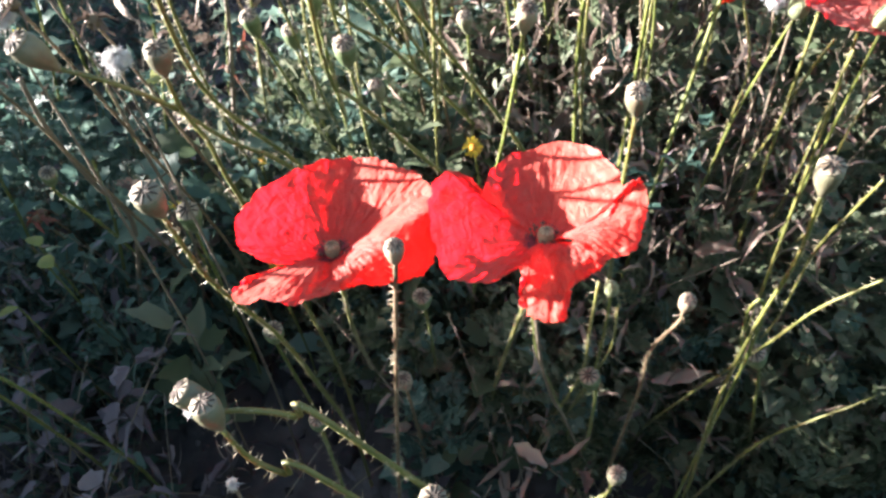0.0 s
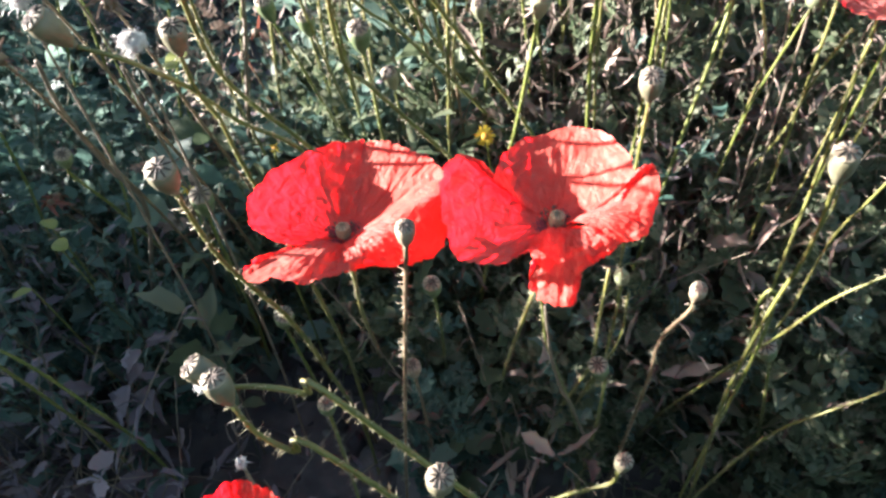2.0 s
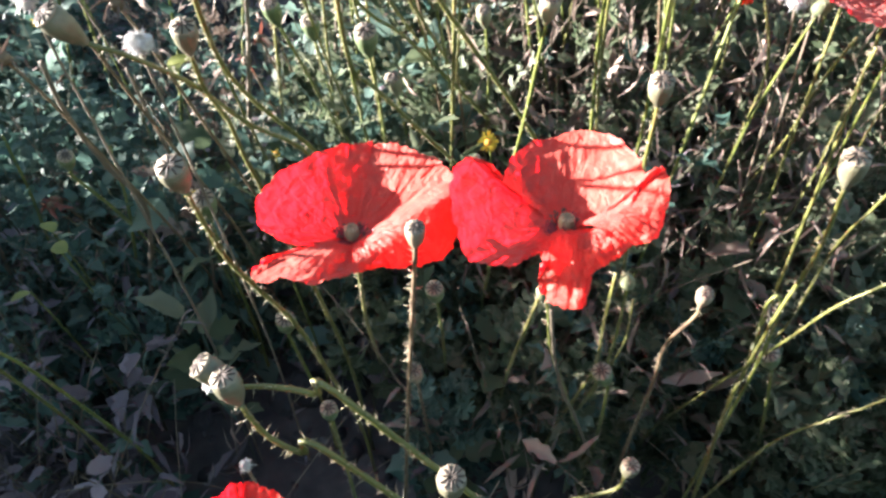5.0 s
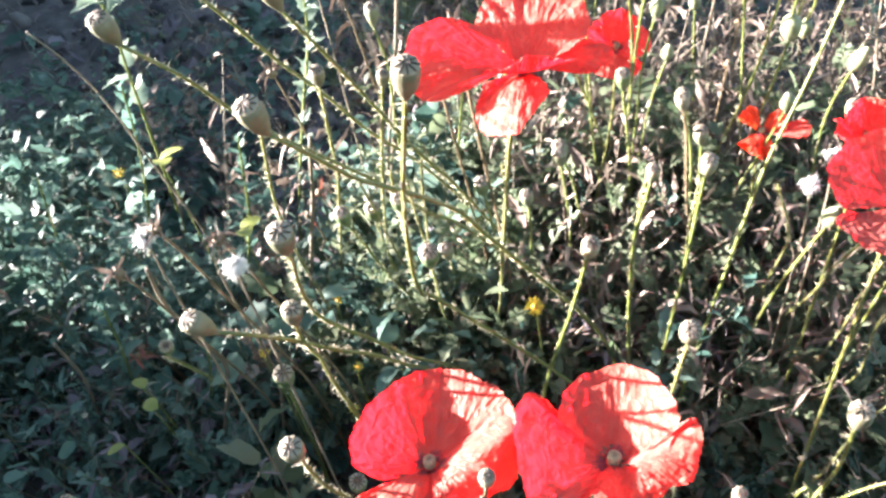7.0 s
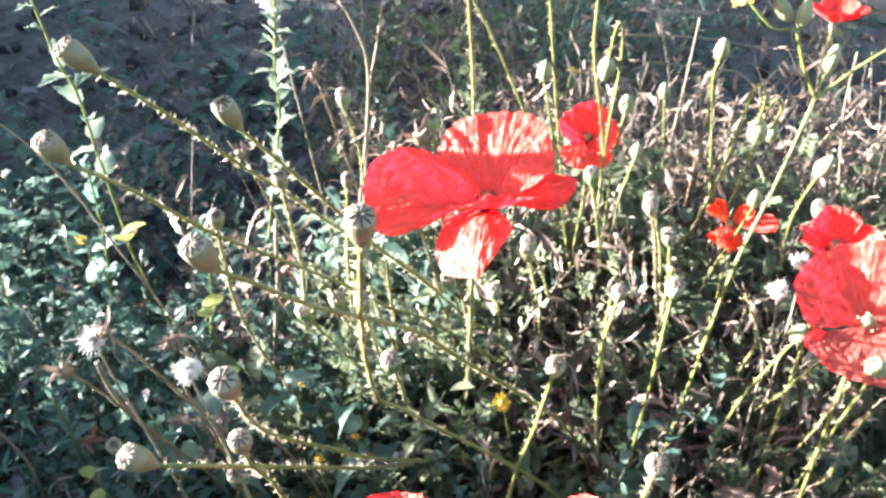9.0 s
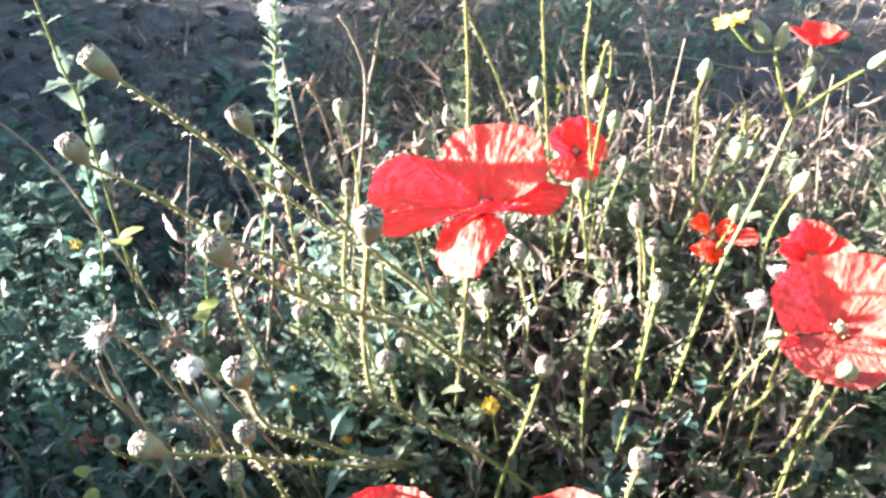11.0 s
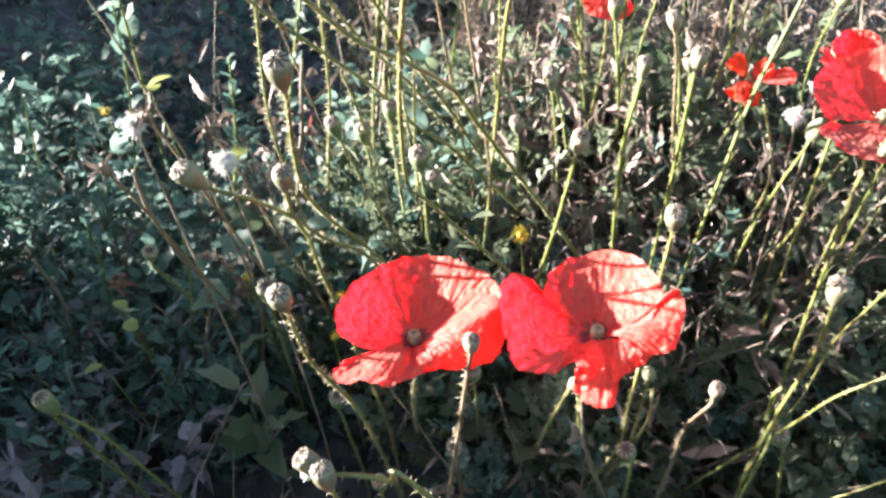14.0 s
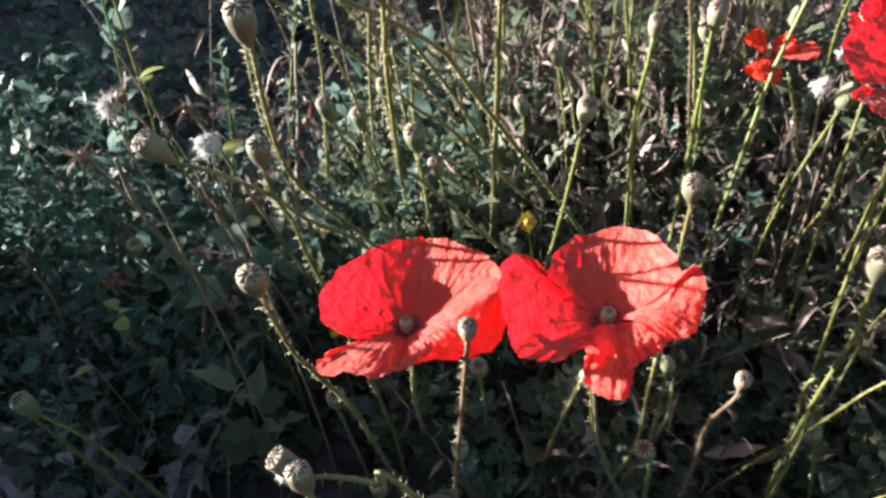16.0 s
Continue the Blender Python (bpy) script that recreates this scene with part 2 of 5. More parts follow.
def stem_part(owner, line, r, material, rng, hairs=True, length=0.0038, step=0.0017, thick=0.00016):
    bm = bmesh.new()
    n = len(line)
    tube(bm, line, [r * (0.8 + 0.45 * i / n) for i in range(n)], 7)
    st = part("stem", bm, material, owner)
    if hairs:
        bm = bmesh.new()
        spikes(bm, line, r, rng, step, length, thick=thick)
        hair = part("bristle_coat", bm, BRISTLE, st, "pale stiff bristles")
        hair.matrix_parent_inverse = Matrix.Identity(4)
    return st


TALLY = [0]
STEM_TONES = {"ripe": STEM, "green": STEM_GREEN, "pale": STEM_GREEN, "tan": STEM_TAN}
HEAD_LABELS = {
    "ripe": "ripe grey-green poppy seed head on bristly stem",
    "green": "unripe green poppy seed head on bristly stem",
    "pale": "pale sunlit poppy seed head on thin green stem",
    "tan": "dried tan poppy seed head on brown stem",
}


def seed_head(pts, r=0.005, tone="ripe"):
    """A poppy's capsule with its lidded crown, on a bristly stem. pts: from the crown down."""
    TALLY[0] += 1
    rng = random.Random(100 + TALLY[0])
    tip = Vector(pts[0])
    axis = (Vector(pts[0]) - Vector(pts[1])).normalized()
    r *= 0.86
    tall = r * (rng.uniform(3.1, 3.5) if tone == "ripe" else rng.uniform(3.4, 3.9))
    neck = tip - axis * tall
    line = smooth_line(to_ground([neck, *pts[2:]] if (Vector(pts[1]) - tip).length < tall * 1.25 else [neck, *pts[1:]]), 6)
    owner = thing("poppy_seed_head", line[-1], HEAD_LABELS[tone], "seed head", "poppy seed heads")
    stem_part(owner, line, 0.00085 + 0.03 * r, STEM_TONES[tone], rng, True, *((0.0040, 0.0012, 0.00014) if neck.y < 0.22 else (0.0044, 0.0014, 0.00018) if tone == "ripe" else (0.0036, 0.0019, 0.00016)))
    bm = bmesh.new()
    prof = [(0.0, 0.22), (0.03, 0.34), (0.06, 0.30), (0.09, 0.36), (0.2, 0.56), (0.35, 0.76), (0.52, 0.92), (0.68, 0.99), (0.80, 1.0), (0.90, 0.92), (0.94, 0.80)]
    lathe(bm, [(h * tall, q * r) for h, q in prof], neck, axis, 30, 10, 0.018)
    capsule = part("capsule", bm, CAPSULE[tone], owner)
    bm = bmesh.new()
    disc = [(0.90, 0.55), (0.925, 1.0), (0.95, 1.03), (0.975, 0.98), (1.0, 0.55), (1.03, 0.12)]
    lathe(bm, [(h * tall, q * r * 0.93) for h, q in disc], neck, axis, 30, 10, 0.05)
    crown = part("crown", bm, CROWN, capsule, "buff scalloped crown disc")
    crown.matrix_parent_inverse = Matrix.Identity(4)
    bm = bmesh.new()
    u, v = side_axes(axis)
    rays = rng.choice((9, 10, 11))
    for k in range(rays):
        ang = k * math.tau / rays
        way = u * math.cos(ang) + v * math.sin(ang)
        line2 = [neck + axis * tall * h + way * r * 0.93 * q for h, q in ((1.035, 0.10), (1.015, 0.5), (0.985, 0.97))]
        tube(bm, line2, [r * 0.05, r * 0.085, r * 0.06], 5)
    rayed = part("crown_star", bm, RAY, capsule, "dark radiating stigma rays")
    rayed.matrix_parent_inverse = Matrix.Identity(4)
    return owner


def bud(pts, r=0.005):
    """A closed, hairy flower bud; the stem may hook over."""
    TALLY[0] += 1
    rng = random.Random(300 + TALLY[0])
    tip = Vector(pts[0])
    axis = (Vector(pts[0]) - Vector(pts[1])).normalized()
    tall = min(r * 3.0, max((Vector(pts[1]) - tip).length, r * 2.2))
    neck = tip - axis * tall
    line = smooth_line(to_ground([neck, *pts[2:]] if len(pts) > 3 else [neck, *pts[1:]]), 6)
    owner = thing("poppy_bud", line[-1], "closed pale green poppy bud on bristly stem", "flower bud", "poppy buds")
    stem_part(owner, line, 0.0008, STEM_GREEN, rng)
    bm = bmesh.new()
    prof = [(0.0, 0.25), (0.05, 0.55), (0.15, 0.82), (0.32, 1.0), (0.5, 0.98), (0.7, 0.78), (0.88, 0.45), (0.97, 0.2), (1.0, 0.06)]
    lathe(bm, [(h * tall, q * r * 0.8) for h, q in prof], neck, axis, 18, 2, 0.05)
    sepals = part("calyx", bm, BUD, owner)
    bm = bmesh.new()
    spikes(bm, [neck + axis * tall * h for h in (0.1, 0.4, 0.65, 0.85)], r * 0.7, rng, 0.0004, r * 1.25)
    hair = part("bud_fuzz", bm, BRISTLE, sepals)
    hair.matrix_parent_inverse = Matrix.Identity(4)
    return owner


def bare_stem(pts, r=0.0009, tone="olive"):
    TALLY[0] += 1
    rng = random.Random(500 + TALLY[0])
    line = smooth_line(to_ground(pts), 7)
    straw = tone == "straw"
    words = "dry straw-coloured weed stalk, leafless" if straw else "thin green bristly poppy stem rising from undergrowth"
    owner = thing("dry_weed" if straw else "poppy_plant", line[-1], words, "stalk" if straw else "plant", "dry stalks" if straw else "poppy plants")
    stem_part(owner, line, r, {"straw": STRAW, "green": STEM_GREEN, "olive": STEM}[tone], rng, not straw)
    return owner


def petal(owner, centre, axis, az, half=62, long=0.035, e0=20, e1=55, bend=0.5, lean=0.0, ruffle=0.0016, seed=0, material=None, twist=0.0, tip_drop=0.0, drop_at=0.0, drop_wide=9.0, drop_from=0.5, drop_span=0.25, rim_roll=0.0, blotch=True, side_curl=0.0, flat=0.0, crumple=0.0013):
    """One crumpled poppy petal: a fan from the flower's middle. az: degrees round the axis from +x; e0, e1: its rise above the
    flower's plane at the foot and at the rim; lean: more rise to one side; tip_drop: degrees by which the outer third folds back."""
    rng = random.Random(seed)
    # its own x lies along the world's x
    z = axis
    x = (Vector((1, 0, 0)) - z * z.x).normalized()
    y = z.cross(x)
    nu, nv = 56, 28
    grid = []
    s1, s2 = rng.uniform(0, 99), rng.uniform(0, 99)
    for i in range(nu + 1):
        u = 2 * i / nu - 1
        edge = (1 - 0.24 * abs(u) ** 4) * (1 + 0.030 * noise.noise((u * 3.1, s1, 0)) + 0.022 * noise.noise((u * 9, s1, 4)) + 0.014 * noise.noise((u * 27, s1, 9)) + 0.006 * noise.noise((u * 55, s1, 2)))
        rho, h, row = 0.0015, 0.0, []
        for j in range(nv + 1):
            v = j / nv
            k = v**bend
            e = e0 + (e1 - e0) * k + lean * u * v + side_curl * u * u * v
            if tip_drop:
                e -= tip_drop * max(0.0, min(1.0, (v - drop_from) / drop_span)) * math.exp(-(((u - drop_at) / drop_wide) ** 2))
            if rim_roll:
                e -= rim_roll * max(0.0, (v - 0.72) / 0.28)
            e = radians(e)
            if j:
                rho += math.cos(e) * long * edge / nv
                h += math.sin(e) * long * edge / nv
            a = radians(az + half * u * (1 - 0.12 * v * v) + twist * v)
            wave = ruffle * v * v * (math.sin(u * 7 + s2) * 0.6 + noise.noise((u * 4, v * 2.0, s2)) * 1.2 + 0.45 * noise.noise((u * 13, v * 3.5, s1)))
            crease = crumple * min(1.0, half / 60) * v * noise.noise((u * 26, v * 5, s2 + 5)) + 0.0006 * noise.noise((u * 9, v * 22, s1 + 7)) * v
            crease += 0.45 * crumple * v**3 * noise.noise((u * 44, v * 11, s2 + 9))
            off = wave + crease
            rr = rho - off * math.sin(e)
            hh = h + off * math.cos(e)
            place = x * (rr * math.cos(a)) + y * (rr * math.sin(a)) + z * hh
            if flat:
                mid, spread = radians(az + twist * v), radians(half * u * (1 - 0.12 * v * v))
                ahead, across = x * math.cos(mid) + y * math.sin(mid), y * math.cos(mid) - x * math.sin(mid)
                c, s = math.cos(spread), math.sin(spread)
                fan = (ahead * rho + z * h) * c + across * (long * edge * v * s) + (z * math.cos(e) - ahead * math.sin(e)) * off
                place = place.lerp(fan, flat)
            row.append(centre + place)
        grid.append(row)
    bm = bmesh.new()
    vs = [[bm.verts.new(p) for p in row] for row in grid]
    for i in range(nu):
        for j in range(nv):
            bm.faces.new((vs[i][j], vs[i + 1][j], vs[i + 1][j + 1], vs[i][j + 1]))
    layer = bm.loops.layers.uv.new("UVMap")
    index = {v: (i / nu, j / nv) for i, row in enumerate(vs) for j, v in enumerate(row)}
    for f in bm.faces:
        for loop in f.loops:
            loop[layer].uv = (index[loop.vert][0] + s1, index[loop.vert][1])
    ob = part("petal", bm, material or PETAL, owner)
    if blotch:
        ob.data.materials.append(PETAL_DARK)
        for n, f in enumerate(ob.data.polygons):
            i, j = divmod(n, nv)
            u = 2 * (i + 0.5) / nu - 1
            if 0.04 < (j + 0.5) / nv < 0.17 - 0.10 * abs(u) + 0.02 * math.sin(i * 1.7):
                f.material_index = 1
    return ob


def shaped_petal(owner, centre, rows, seed=0, ruffle=0.0009, crumple=0.0010, material=None, blotch=True):
    """One poppy petal drawn out between a line along its middle and its rim, both smooth round the flower.
    rows: (degrees round the flower from +x, reach and rise of the middle, reach and rise of the rim), in centimetres."""
    rng = random.Random(seed)
    s1, s2 = rng.uniform(0, 99), rng.uniform(0, 99)
    spot = lambda az, reach, rise: Vector((reach * math.cos(radians(az)), reach * math.sin(radians(az)), rise)) * 0.01  # noqa: E731
    nv = 30
    n = max(4, 64 // (len(rows) - 1))
    mids = smooth_line([spot(r[0], r[1], r[2]) for r in rows], n)
    rims = smooth_line([spot(r[0], r[3], r[4]) for r in rows], n)
    feet = smooth_line([spot(r[0], 0.16, 0.0) for r in rows], n)
    nu = len(rims) - 1
    at = 0.52
    grid = []
    for i, (f, m, r) in enumerate(zip(feet, mids, rims)):
        u = 2 * i / nu - 1
        nick = 1 + 0.022 * noise.noise((u * 3.1, s1, 0)) + 0.020 * noise.noise((u * 10, s1, 4)) + 0.014 * noise.noise((u * 30, s1, 9)) + 0.008 * noise.noise((u * 60, s1, 2))
        row = []
        for j in range(nv + 1):
            v = j / nv * (1 + (nick - 1) * (j / nv) ** 3)
            wf = (v - at) * (v - 1) / at
            wm = v * (v - 1) / (at * (at - 1))
            wr = v * (v - at) / (1 - at)
            row.append(f * wf + m * wm + r * wr)
        grid.append(row)
    bm = bmesh.new()
    vs = []
    for i in range(nu + 1):
        u = 2 * i / nu - 1
        line = []
        for j in range(nv + 1):
            v = j / nv
            along = grid[i][min(j + 1, nv)] - grid[i][max(j - 1, 0)]
            across = grid[min(i + 1, nu)][j] - grid[max(i - 1, 0)][j]
            up = along.cross(across)
            up = up.normalized() if up.length > 1e-12 else Vector((0, 0, 1))
            off = ruffle * v**3 * (math.sin(u * 8 + s2) * 0.5 + 1.3 * noise.noise((u * 4.5, v * 2.0, s2)) + 0.8 * noise.noise((u * 14, v * 3.5, s1)))
            off += crumple * v * (noise.noise((u * 24, v * 4.5, s2 + 5)) + 0.6 * noise.noise((u * 8, v * 17, s1 + 7)) + 0.5 * v * v * noise.noise((u * 46, v * 11, s2 + 9)))
            line.append(bm.verts.new(centre + grid[i][j] + up * off))
        vs.append(line)
    for i in range(nu):
        for j in range(nv):
            bm.faces.new((vs[i][j], vs[i + 1][j], vs[i + 1][j + 1], vs[i][j + 1]))
    layer = bm.loops.layers.uv.new("UVMap")
    index = {v: (i / nu, j / nv) for i, row in enumerate(vs) for j, v in enumerate(row)}
    for f in bm.faces:
        for loop in f.loops:
            loop[layer].uv = (index[loop.vert][0] + s1, index[loop.vert][1])
    ob = part("petal", bm, material or PETAL, owner)
    if blotch:
        ob.data.materials.append(PETAL_DARK)
        for k, f in enumerate(ob.data.polygons):
            i, j = divmod(k, nv)
            if 0.03 < (j + 0.5) / nv < 0.15 - 0.07 * abs(2 * i / nu - 1) + 0.02 * math.sin(i * 1.7):
                f.material_index = 1
    return ob


def heart(owner, centre, axis, r=0.0034, seed=0, pale=False):
    """The green pistil with its rayed lid and the ring of dark stamens."""
    rng = random.Random(seed)
    bm = bmesh.new()
    prof = [(0, 0.5), (0.2, 0.75), (0.6, 0.95), (1.0, 1.0), (1.35, 0.9), (1.5, 0.95), (1.6, 0.9), (1.75, 0.4), (1.8, 0.1)]
    lathe(bm, [(h * r * 1.3, q * r) for h, q in prof], centre, axis, 20, 10, 0.03)
    pistil = part("pistil", bm, PISTIL, owner, "pale green ribbed pistil")
    bm = bmesh.new()
    u, v = side_axes(axis)
    for k in range(9):
        a = k * math.tau / 9
        way = u * math.cos(a) + v * math.sin(a)
        tube(bm, [centre + axis * r * 2.36 + way * r * 0.1, centre + axis * r * 2.2 + way * r * 0.6, centre + axis * r * 2.02 + way * r * 0.92], r * 0.07, 4)
    ridges = part("stigma_rays", bm, STEM_TAN, pistil)
    ridges.matrix_parent_inverse = Matrix.Identity(4)
    bm = bmesh.new()
    for k in range(22):
        a = rng.random() * math.tau
        way = u * math.cos(a) + v * math.sin(a)
        far, up = r * rng.uniform(1.2, 2.1), r * rng.uniform(0.9, 1.9)
        end = centre + way * far + axis * up
        tube(bm, [centre + way * r * 0.8, centre + way * far * 0.8 + axis * up * 0.5, end], 0.00010, 3)
        tube(bm, [end - axis * 0.0004, end, end + axis * 0.0005 + way * 0.0002], [0.0003, 0.00045, 0.0002], 4)
    part("stamen_ring", bm, ANTHER_PALE if pale else ANTHER, owner, "ring of cream stamens" if pale else "ring of dark stamens")


def flower_stem(owner, pts, r=0.0009, seed=0):
    stem_part(owner, smooth_line(to_ground(pts), 8), r, STEM, random.Random(seed))

# ---- ground ----
def ground_sheet():
    xs = sorted({*np.linspace(-2.6, 2.6, 116).round(4).tolist(), -400.0, -60.0, -12.0, -4.0, -3.2, 3.2, 4.0, 12.0, 60.0, 400.0})
    ys = sorted({*np.linspace(-0.8, 2.9, 94).round(4).tolist(), -400.0, -60.0, -12.0, -4.0, -2.2, -1.4, 3.4, 4.0, 5.0, 8.0, 30.0, 120.0, 600.0})
    verts = [(x, y, ground_z(x, y)) for y in ys for x in xs]
    w = len(xs)
    faces = [(j * w + i, j * w + i + 1, (j + 1) * w + i + 1, (j + 1) * w + i) for j in range(len(ys) - 1) for i in range(w - 1)]
    me = bpy.data.meshes.new("ground")
    me.from_pydata(verts, [], faces)
    me.materials.append(SOIL)
    me.shade_smooth()
    tagged(new("ground", me), "dark crumbly soil between the weeds", "ground", kind="structure")


ground_sheet()


# ---- undergrowth ----
def leaf_shape(long, wide, fold=0.25, curl=0.3, teeth=0.0, n=5):
    """Points and faces of one leaf from its foot along +y."""
    pts, faces = [], []
    for i in range(n + 1):
        t = i / n
        w = wide * 0.5 * (math.sin(math.pi * min(1, t * 0.92 + 0.04)) ** 0.75) * (1 + teeth * (-1) ** i)
        if i == n:
            w = wide * 0.03
        y, z = long * t, -curl * long * t * t
        pts += [(-w, y, z + fold * w), (0, y, z), (w, y, z + fold * w)]
    for i in range(n):
        a = 3 * i
        faces += [(a, a + 1, a + 4, a + 3), (a + 1, a + 2, a + 5, a + 4)]
    return np.array(pts), faces


def ragged_shape(long, wide, seed, fold=0.25, curl=0.3, n=6):
    """An uneven leaf: bays and lobes along its edge, a bent rib, one half wider than the other."""
    rng = random.Random(seed)
    pts, faces = [], []
    bend, roll = rng.uniform(-0.18, 0.18), rng.uniform(-0.5, 0.5)
    bias = rng.uniform(0.8, 1.2)
    for i in range(n + 1):
        t = i / n
        body = wide * 0.5 * (math.sin(math.pi * min(1, t * 0.85 + 0.12)) ** 0.9)
        if i == 0:
            body = wide * 0.04
        if i == n:
            body = wide * 0.05
        lobe = (0.22 if seed % 3 == 0 else 0.07) * (-1) ** i if 0 < i < n else 0.0
        wl = body * (bias + lobe + rng.uniform(-0.12, 0.12))
        wr = body * (2 - bias + lobe + rng.uniform(-0.12, 0.12))
        x, y, z = bend * long * t * t, long * t, -curl * long * t * t + rng.uniform(-0.02, 0.02) * long
        shift = 0.10 * long * (1 if i % 2 == 0 else -0.4) if 0 < i < n else 0.0
        pts += [(x - wl, y + shift, z + fold * wl + roll * wl * t), (x, y, z), (x + wr, y + shift, z + fold * wr - roll * wr * t)]
    for i in range(n):
        a = 3 * i
        faces += [(a, a + 1, a + 4, a + 3), (a + 1, a + 2, a + 5, a + 4)]
    return np.array(pts), faces


def lobed_shape(long, wide, pairs=4, curl=0.3, seed=0):
    """A deeply cut leaf: a rib with narrow, toothed lobes to both sides."""
    pts, faces = [], []
    rng = random.Random(seed)

    def blade(a, b, w):
        a, b = np.array(a), np.array(b)
        way = b - a
        side = np.cross(way, (0, 0, 1))
        side = side / (np.linalg.norm(side) + 1e-9) * w
        k = len(pts)
        mid = a + way * 0.55
        for q in (a - side * 0.4, a + side * 0.4, mid + side + (0, 0, w * 0.4), b, mid - side + (0, 0, w * 0.4)):
            pts.append(q)
        faces.append((k, k + 1, k + 2, k + 3, k + 4))

    z = lambda t: -curl * long * t * t  # noqa: E731
    for i in range(3):
        t, t2 = i / 3, (i + 1) / 3
        blade((0, long * t, z(t)), (0, long * t2, z(t2)), long * 0.045)
    for i in range(pairs):
        t = 0.22 + 0.62 * i / max(1, pairs - 1)
        reach = wide * 0.5 * math.sin(math.pi * (0.18 + 0.72 * t)) * 1.05
        for s in (-1, 1):
            reach *= rng.uniform(0.7, 1.25)
            tip = (s * reach, long * (t + rng.uniform(0.08, 0.24)), z(t) + rng.uniform(-0.35, 0.25) * reach)
            blade((0, long * t, z(t)), tip, reach * 0.36)
            blade((s * reach * 0.5, long * (t + 0.08), z(t)), (s * reach * 0.72, long * (t + 0.24), z(t)), reach * 0.26)
    blade((0, long * 0.85, z(0.85)), (0, long * 1.08, z(1.05)), long * 0.06)
    return np.array(pts), faces


def gather(name, items, material, label, category):
    """One mesh of many placed shapes: items are (points, faces, 3x3, place)."""
    verts, faces, k = [], [], 0
    for pts, fs, m, at in items:
        verts.append(pts @ m.T + at)
        faces += [tuple(a + k for a in f) for f in fs]
        k += len(pts)
    me = bpy.data.meshes.new(name)
    me.from_pydata(np.concatenate(verts).tolist(), [], faces)
    me.materials.append(material)
    me.shade_smooth()
    return tagged(new(name, me), label, category, kind="stuff")


def turn_to(way, spin, rng):
    """A 3x3 that lays +y along way."""
    y = np.array(way, float)
    y /= np.linalg.norm(y)
    x = np.cross(y, (0, 0, 1.0))
    x = x / (np.linalg.norm(x) + 1e-9)
    z = np.cross(x, y)
    c, s = math.cos(spin), math.sin(spin)
    return np.stack([x * c + z * s, y, z * c - x * s], 1)


def tube_shape(line, r, sides=4):
    bm_pts, faces = [], []
    for i, q in enumerate(line):
        way = line[min(i + 1, len(line) - 1)] - line[max(i - 1, 0)]
        way = way / (np.linalg.norm(way) + 1e-9)
        a = np.cross(way, (0.3, 0.2, 1.0))
        a /= np.linalg.norm(a) + 1e-9
        b = np.cross(way, a)
        rr = r * (1 - 0.5 * i / len(line))
        bm_pts += [q + rr * (a * math.cos(k * math.tau / sides) + b * math.sin(k * math.tau / sides)) for k in range(sides)]
    for i in range(len(line) - 1):
        for k in range(sides):
            p, n = i * sides, (i + 1) * sides
            faces.append((p + k, p + (k + 1) % sides, n + (k + 1) % sides, n + k))
    return np.array(bm_pts), faces


EYE3, ZERO = np.eye(3), np.zeros(3)
PLAIN = [leaf_shape(1, w, 0.3, c, 0.0, 3) for w in (0.5, 0.7) for c in (0.2, -0.15)]
BROAD = [ragged_shape(1, w, 10 * k + i, f, c) for k, w in enumerate((0.42, 0.54, 0.66)) for i, (f, c) in enumerate(((0.25, 0.2), (0.5, 0.5), (0.1, -0.15), (0.7, 0.8)))]
NARROW = [leaf_shape(1, w, f, c) for w in (0.16, 0.24) for f, c in ((0.3, 0.3), (0.2, 0.7), (0.5, -0.2))]
CURLED = [leaf_shape(1, w, f, c, 0.2, 6) for w in (0.13, 0.22, 0.34) for f, c in ((1.2, 1.3), (0.9, -1.2), (1.6, 0.8))]
LOBED = [lobed_shape(1, w, p, c, k) for w, p in ((0.55, 3), (0.75, 4), (0.5, 5)) for c in (0.15, 0.5) for k in range(4)]


def weed(rng, x, y, tall, leaves, stems, shapes, size, spread=0.5, lean=0.3, gap=0.012, start=0.1, up=(-0.3, 0.7)):
    """A leafy weed: a bending stem with leaves all the way up."""
    # a bare, shaded hollow below the blooms
    if ((x + 0.11) / 0.10) ** 2 + ((y - 0.27) / 0.13) ** 2 < 1 and rng.random() < 0.85:
        return
    z0 = ground_z(x, y)
    side = rng.uniform(0, math.tau)
    bow = tall * lean * rng.uniform(0.3, 1.0)
    n = 7
    line = np.array([(x + bow * (i / n) ** 1.6 * math.cos(side), y + bow * (i / n) ** 1.6 * math.sin(side), z0 - 0.004 + tall * i / n) for i in range(n + 1)])
    stems.append((*tube_shape(line, rng.uniform(0.0004, 0.0008)), EYE3, ZERO))
    count = int(tall / gap)
    for k in range(count):
        t = start + (1 - start) * (k + rng.random()) / count
        f = t * n
        i = min(int(f), n - 1)
        q = line[i] + (line[i + 1] - line[i]) * (f - i)
        a = k * 2.4 + rng.uniform(-0.6, 0.6)
        way = (math.cos(a), math.sin(a), rng.uniform(*up))
        s = size * rng.uniform(0.5, 1.25) * (1.15 - 0.55 * t)
        pts, fs = rng.choice(shapes)
        foot = q + np.array(way) * s * 0.2
        leaves.append((pts * s, fs, turn_to(way, rng.gauss(0, 0.5), rng), foot))


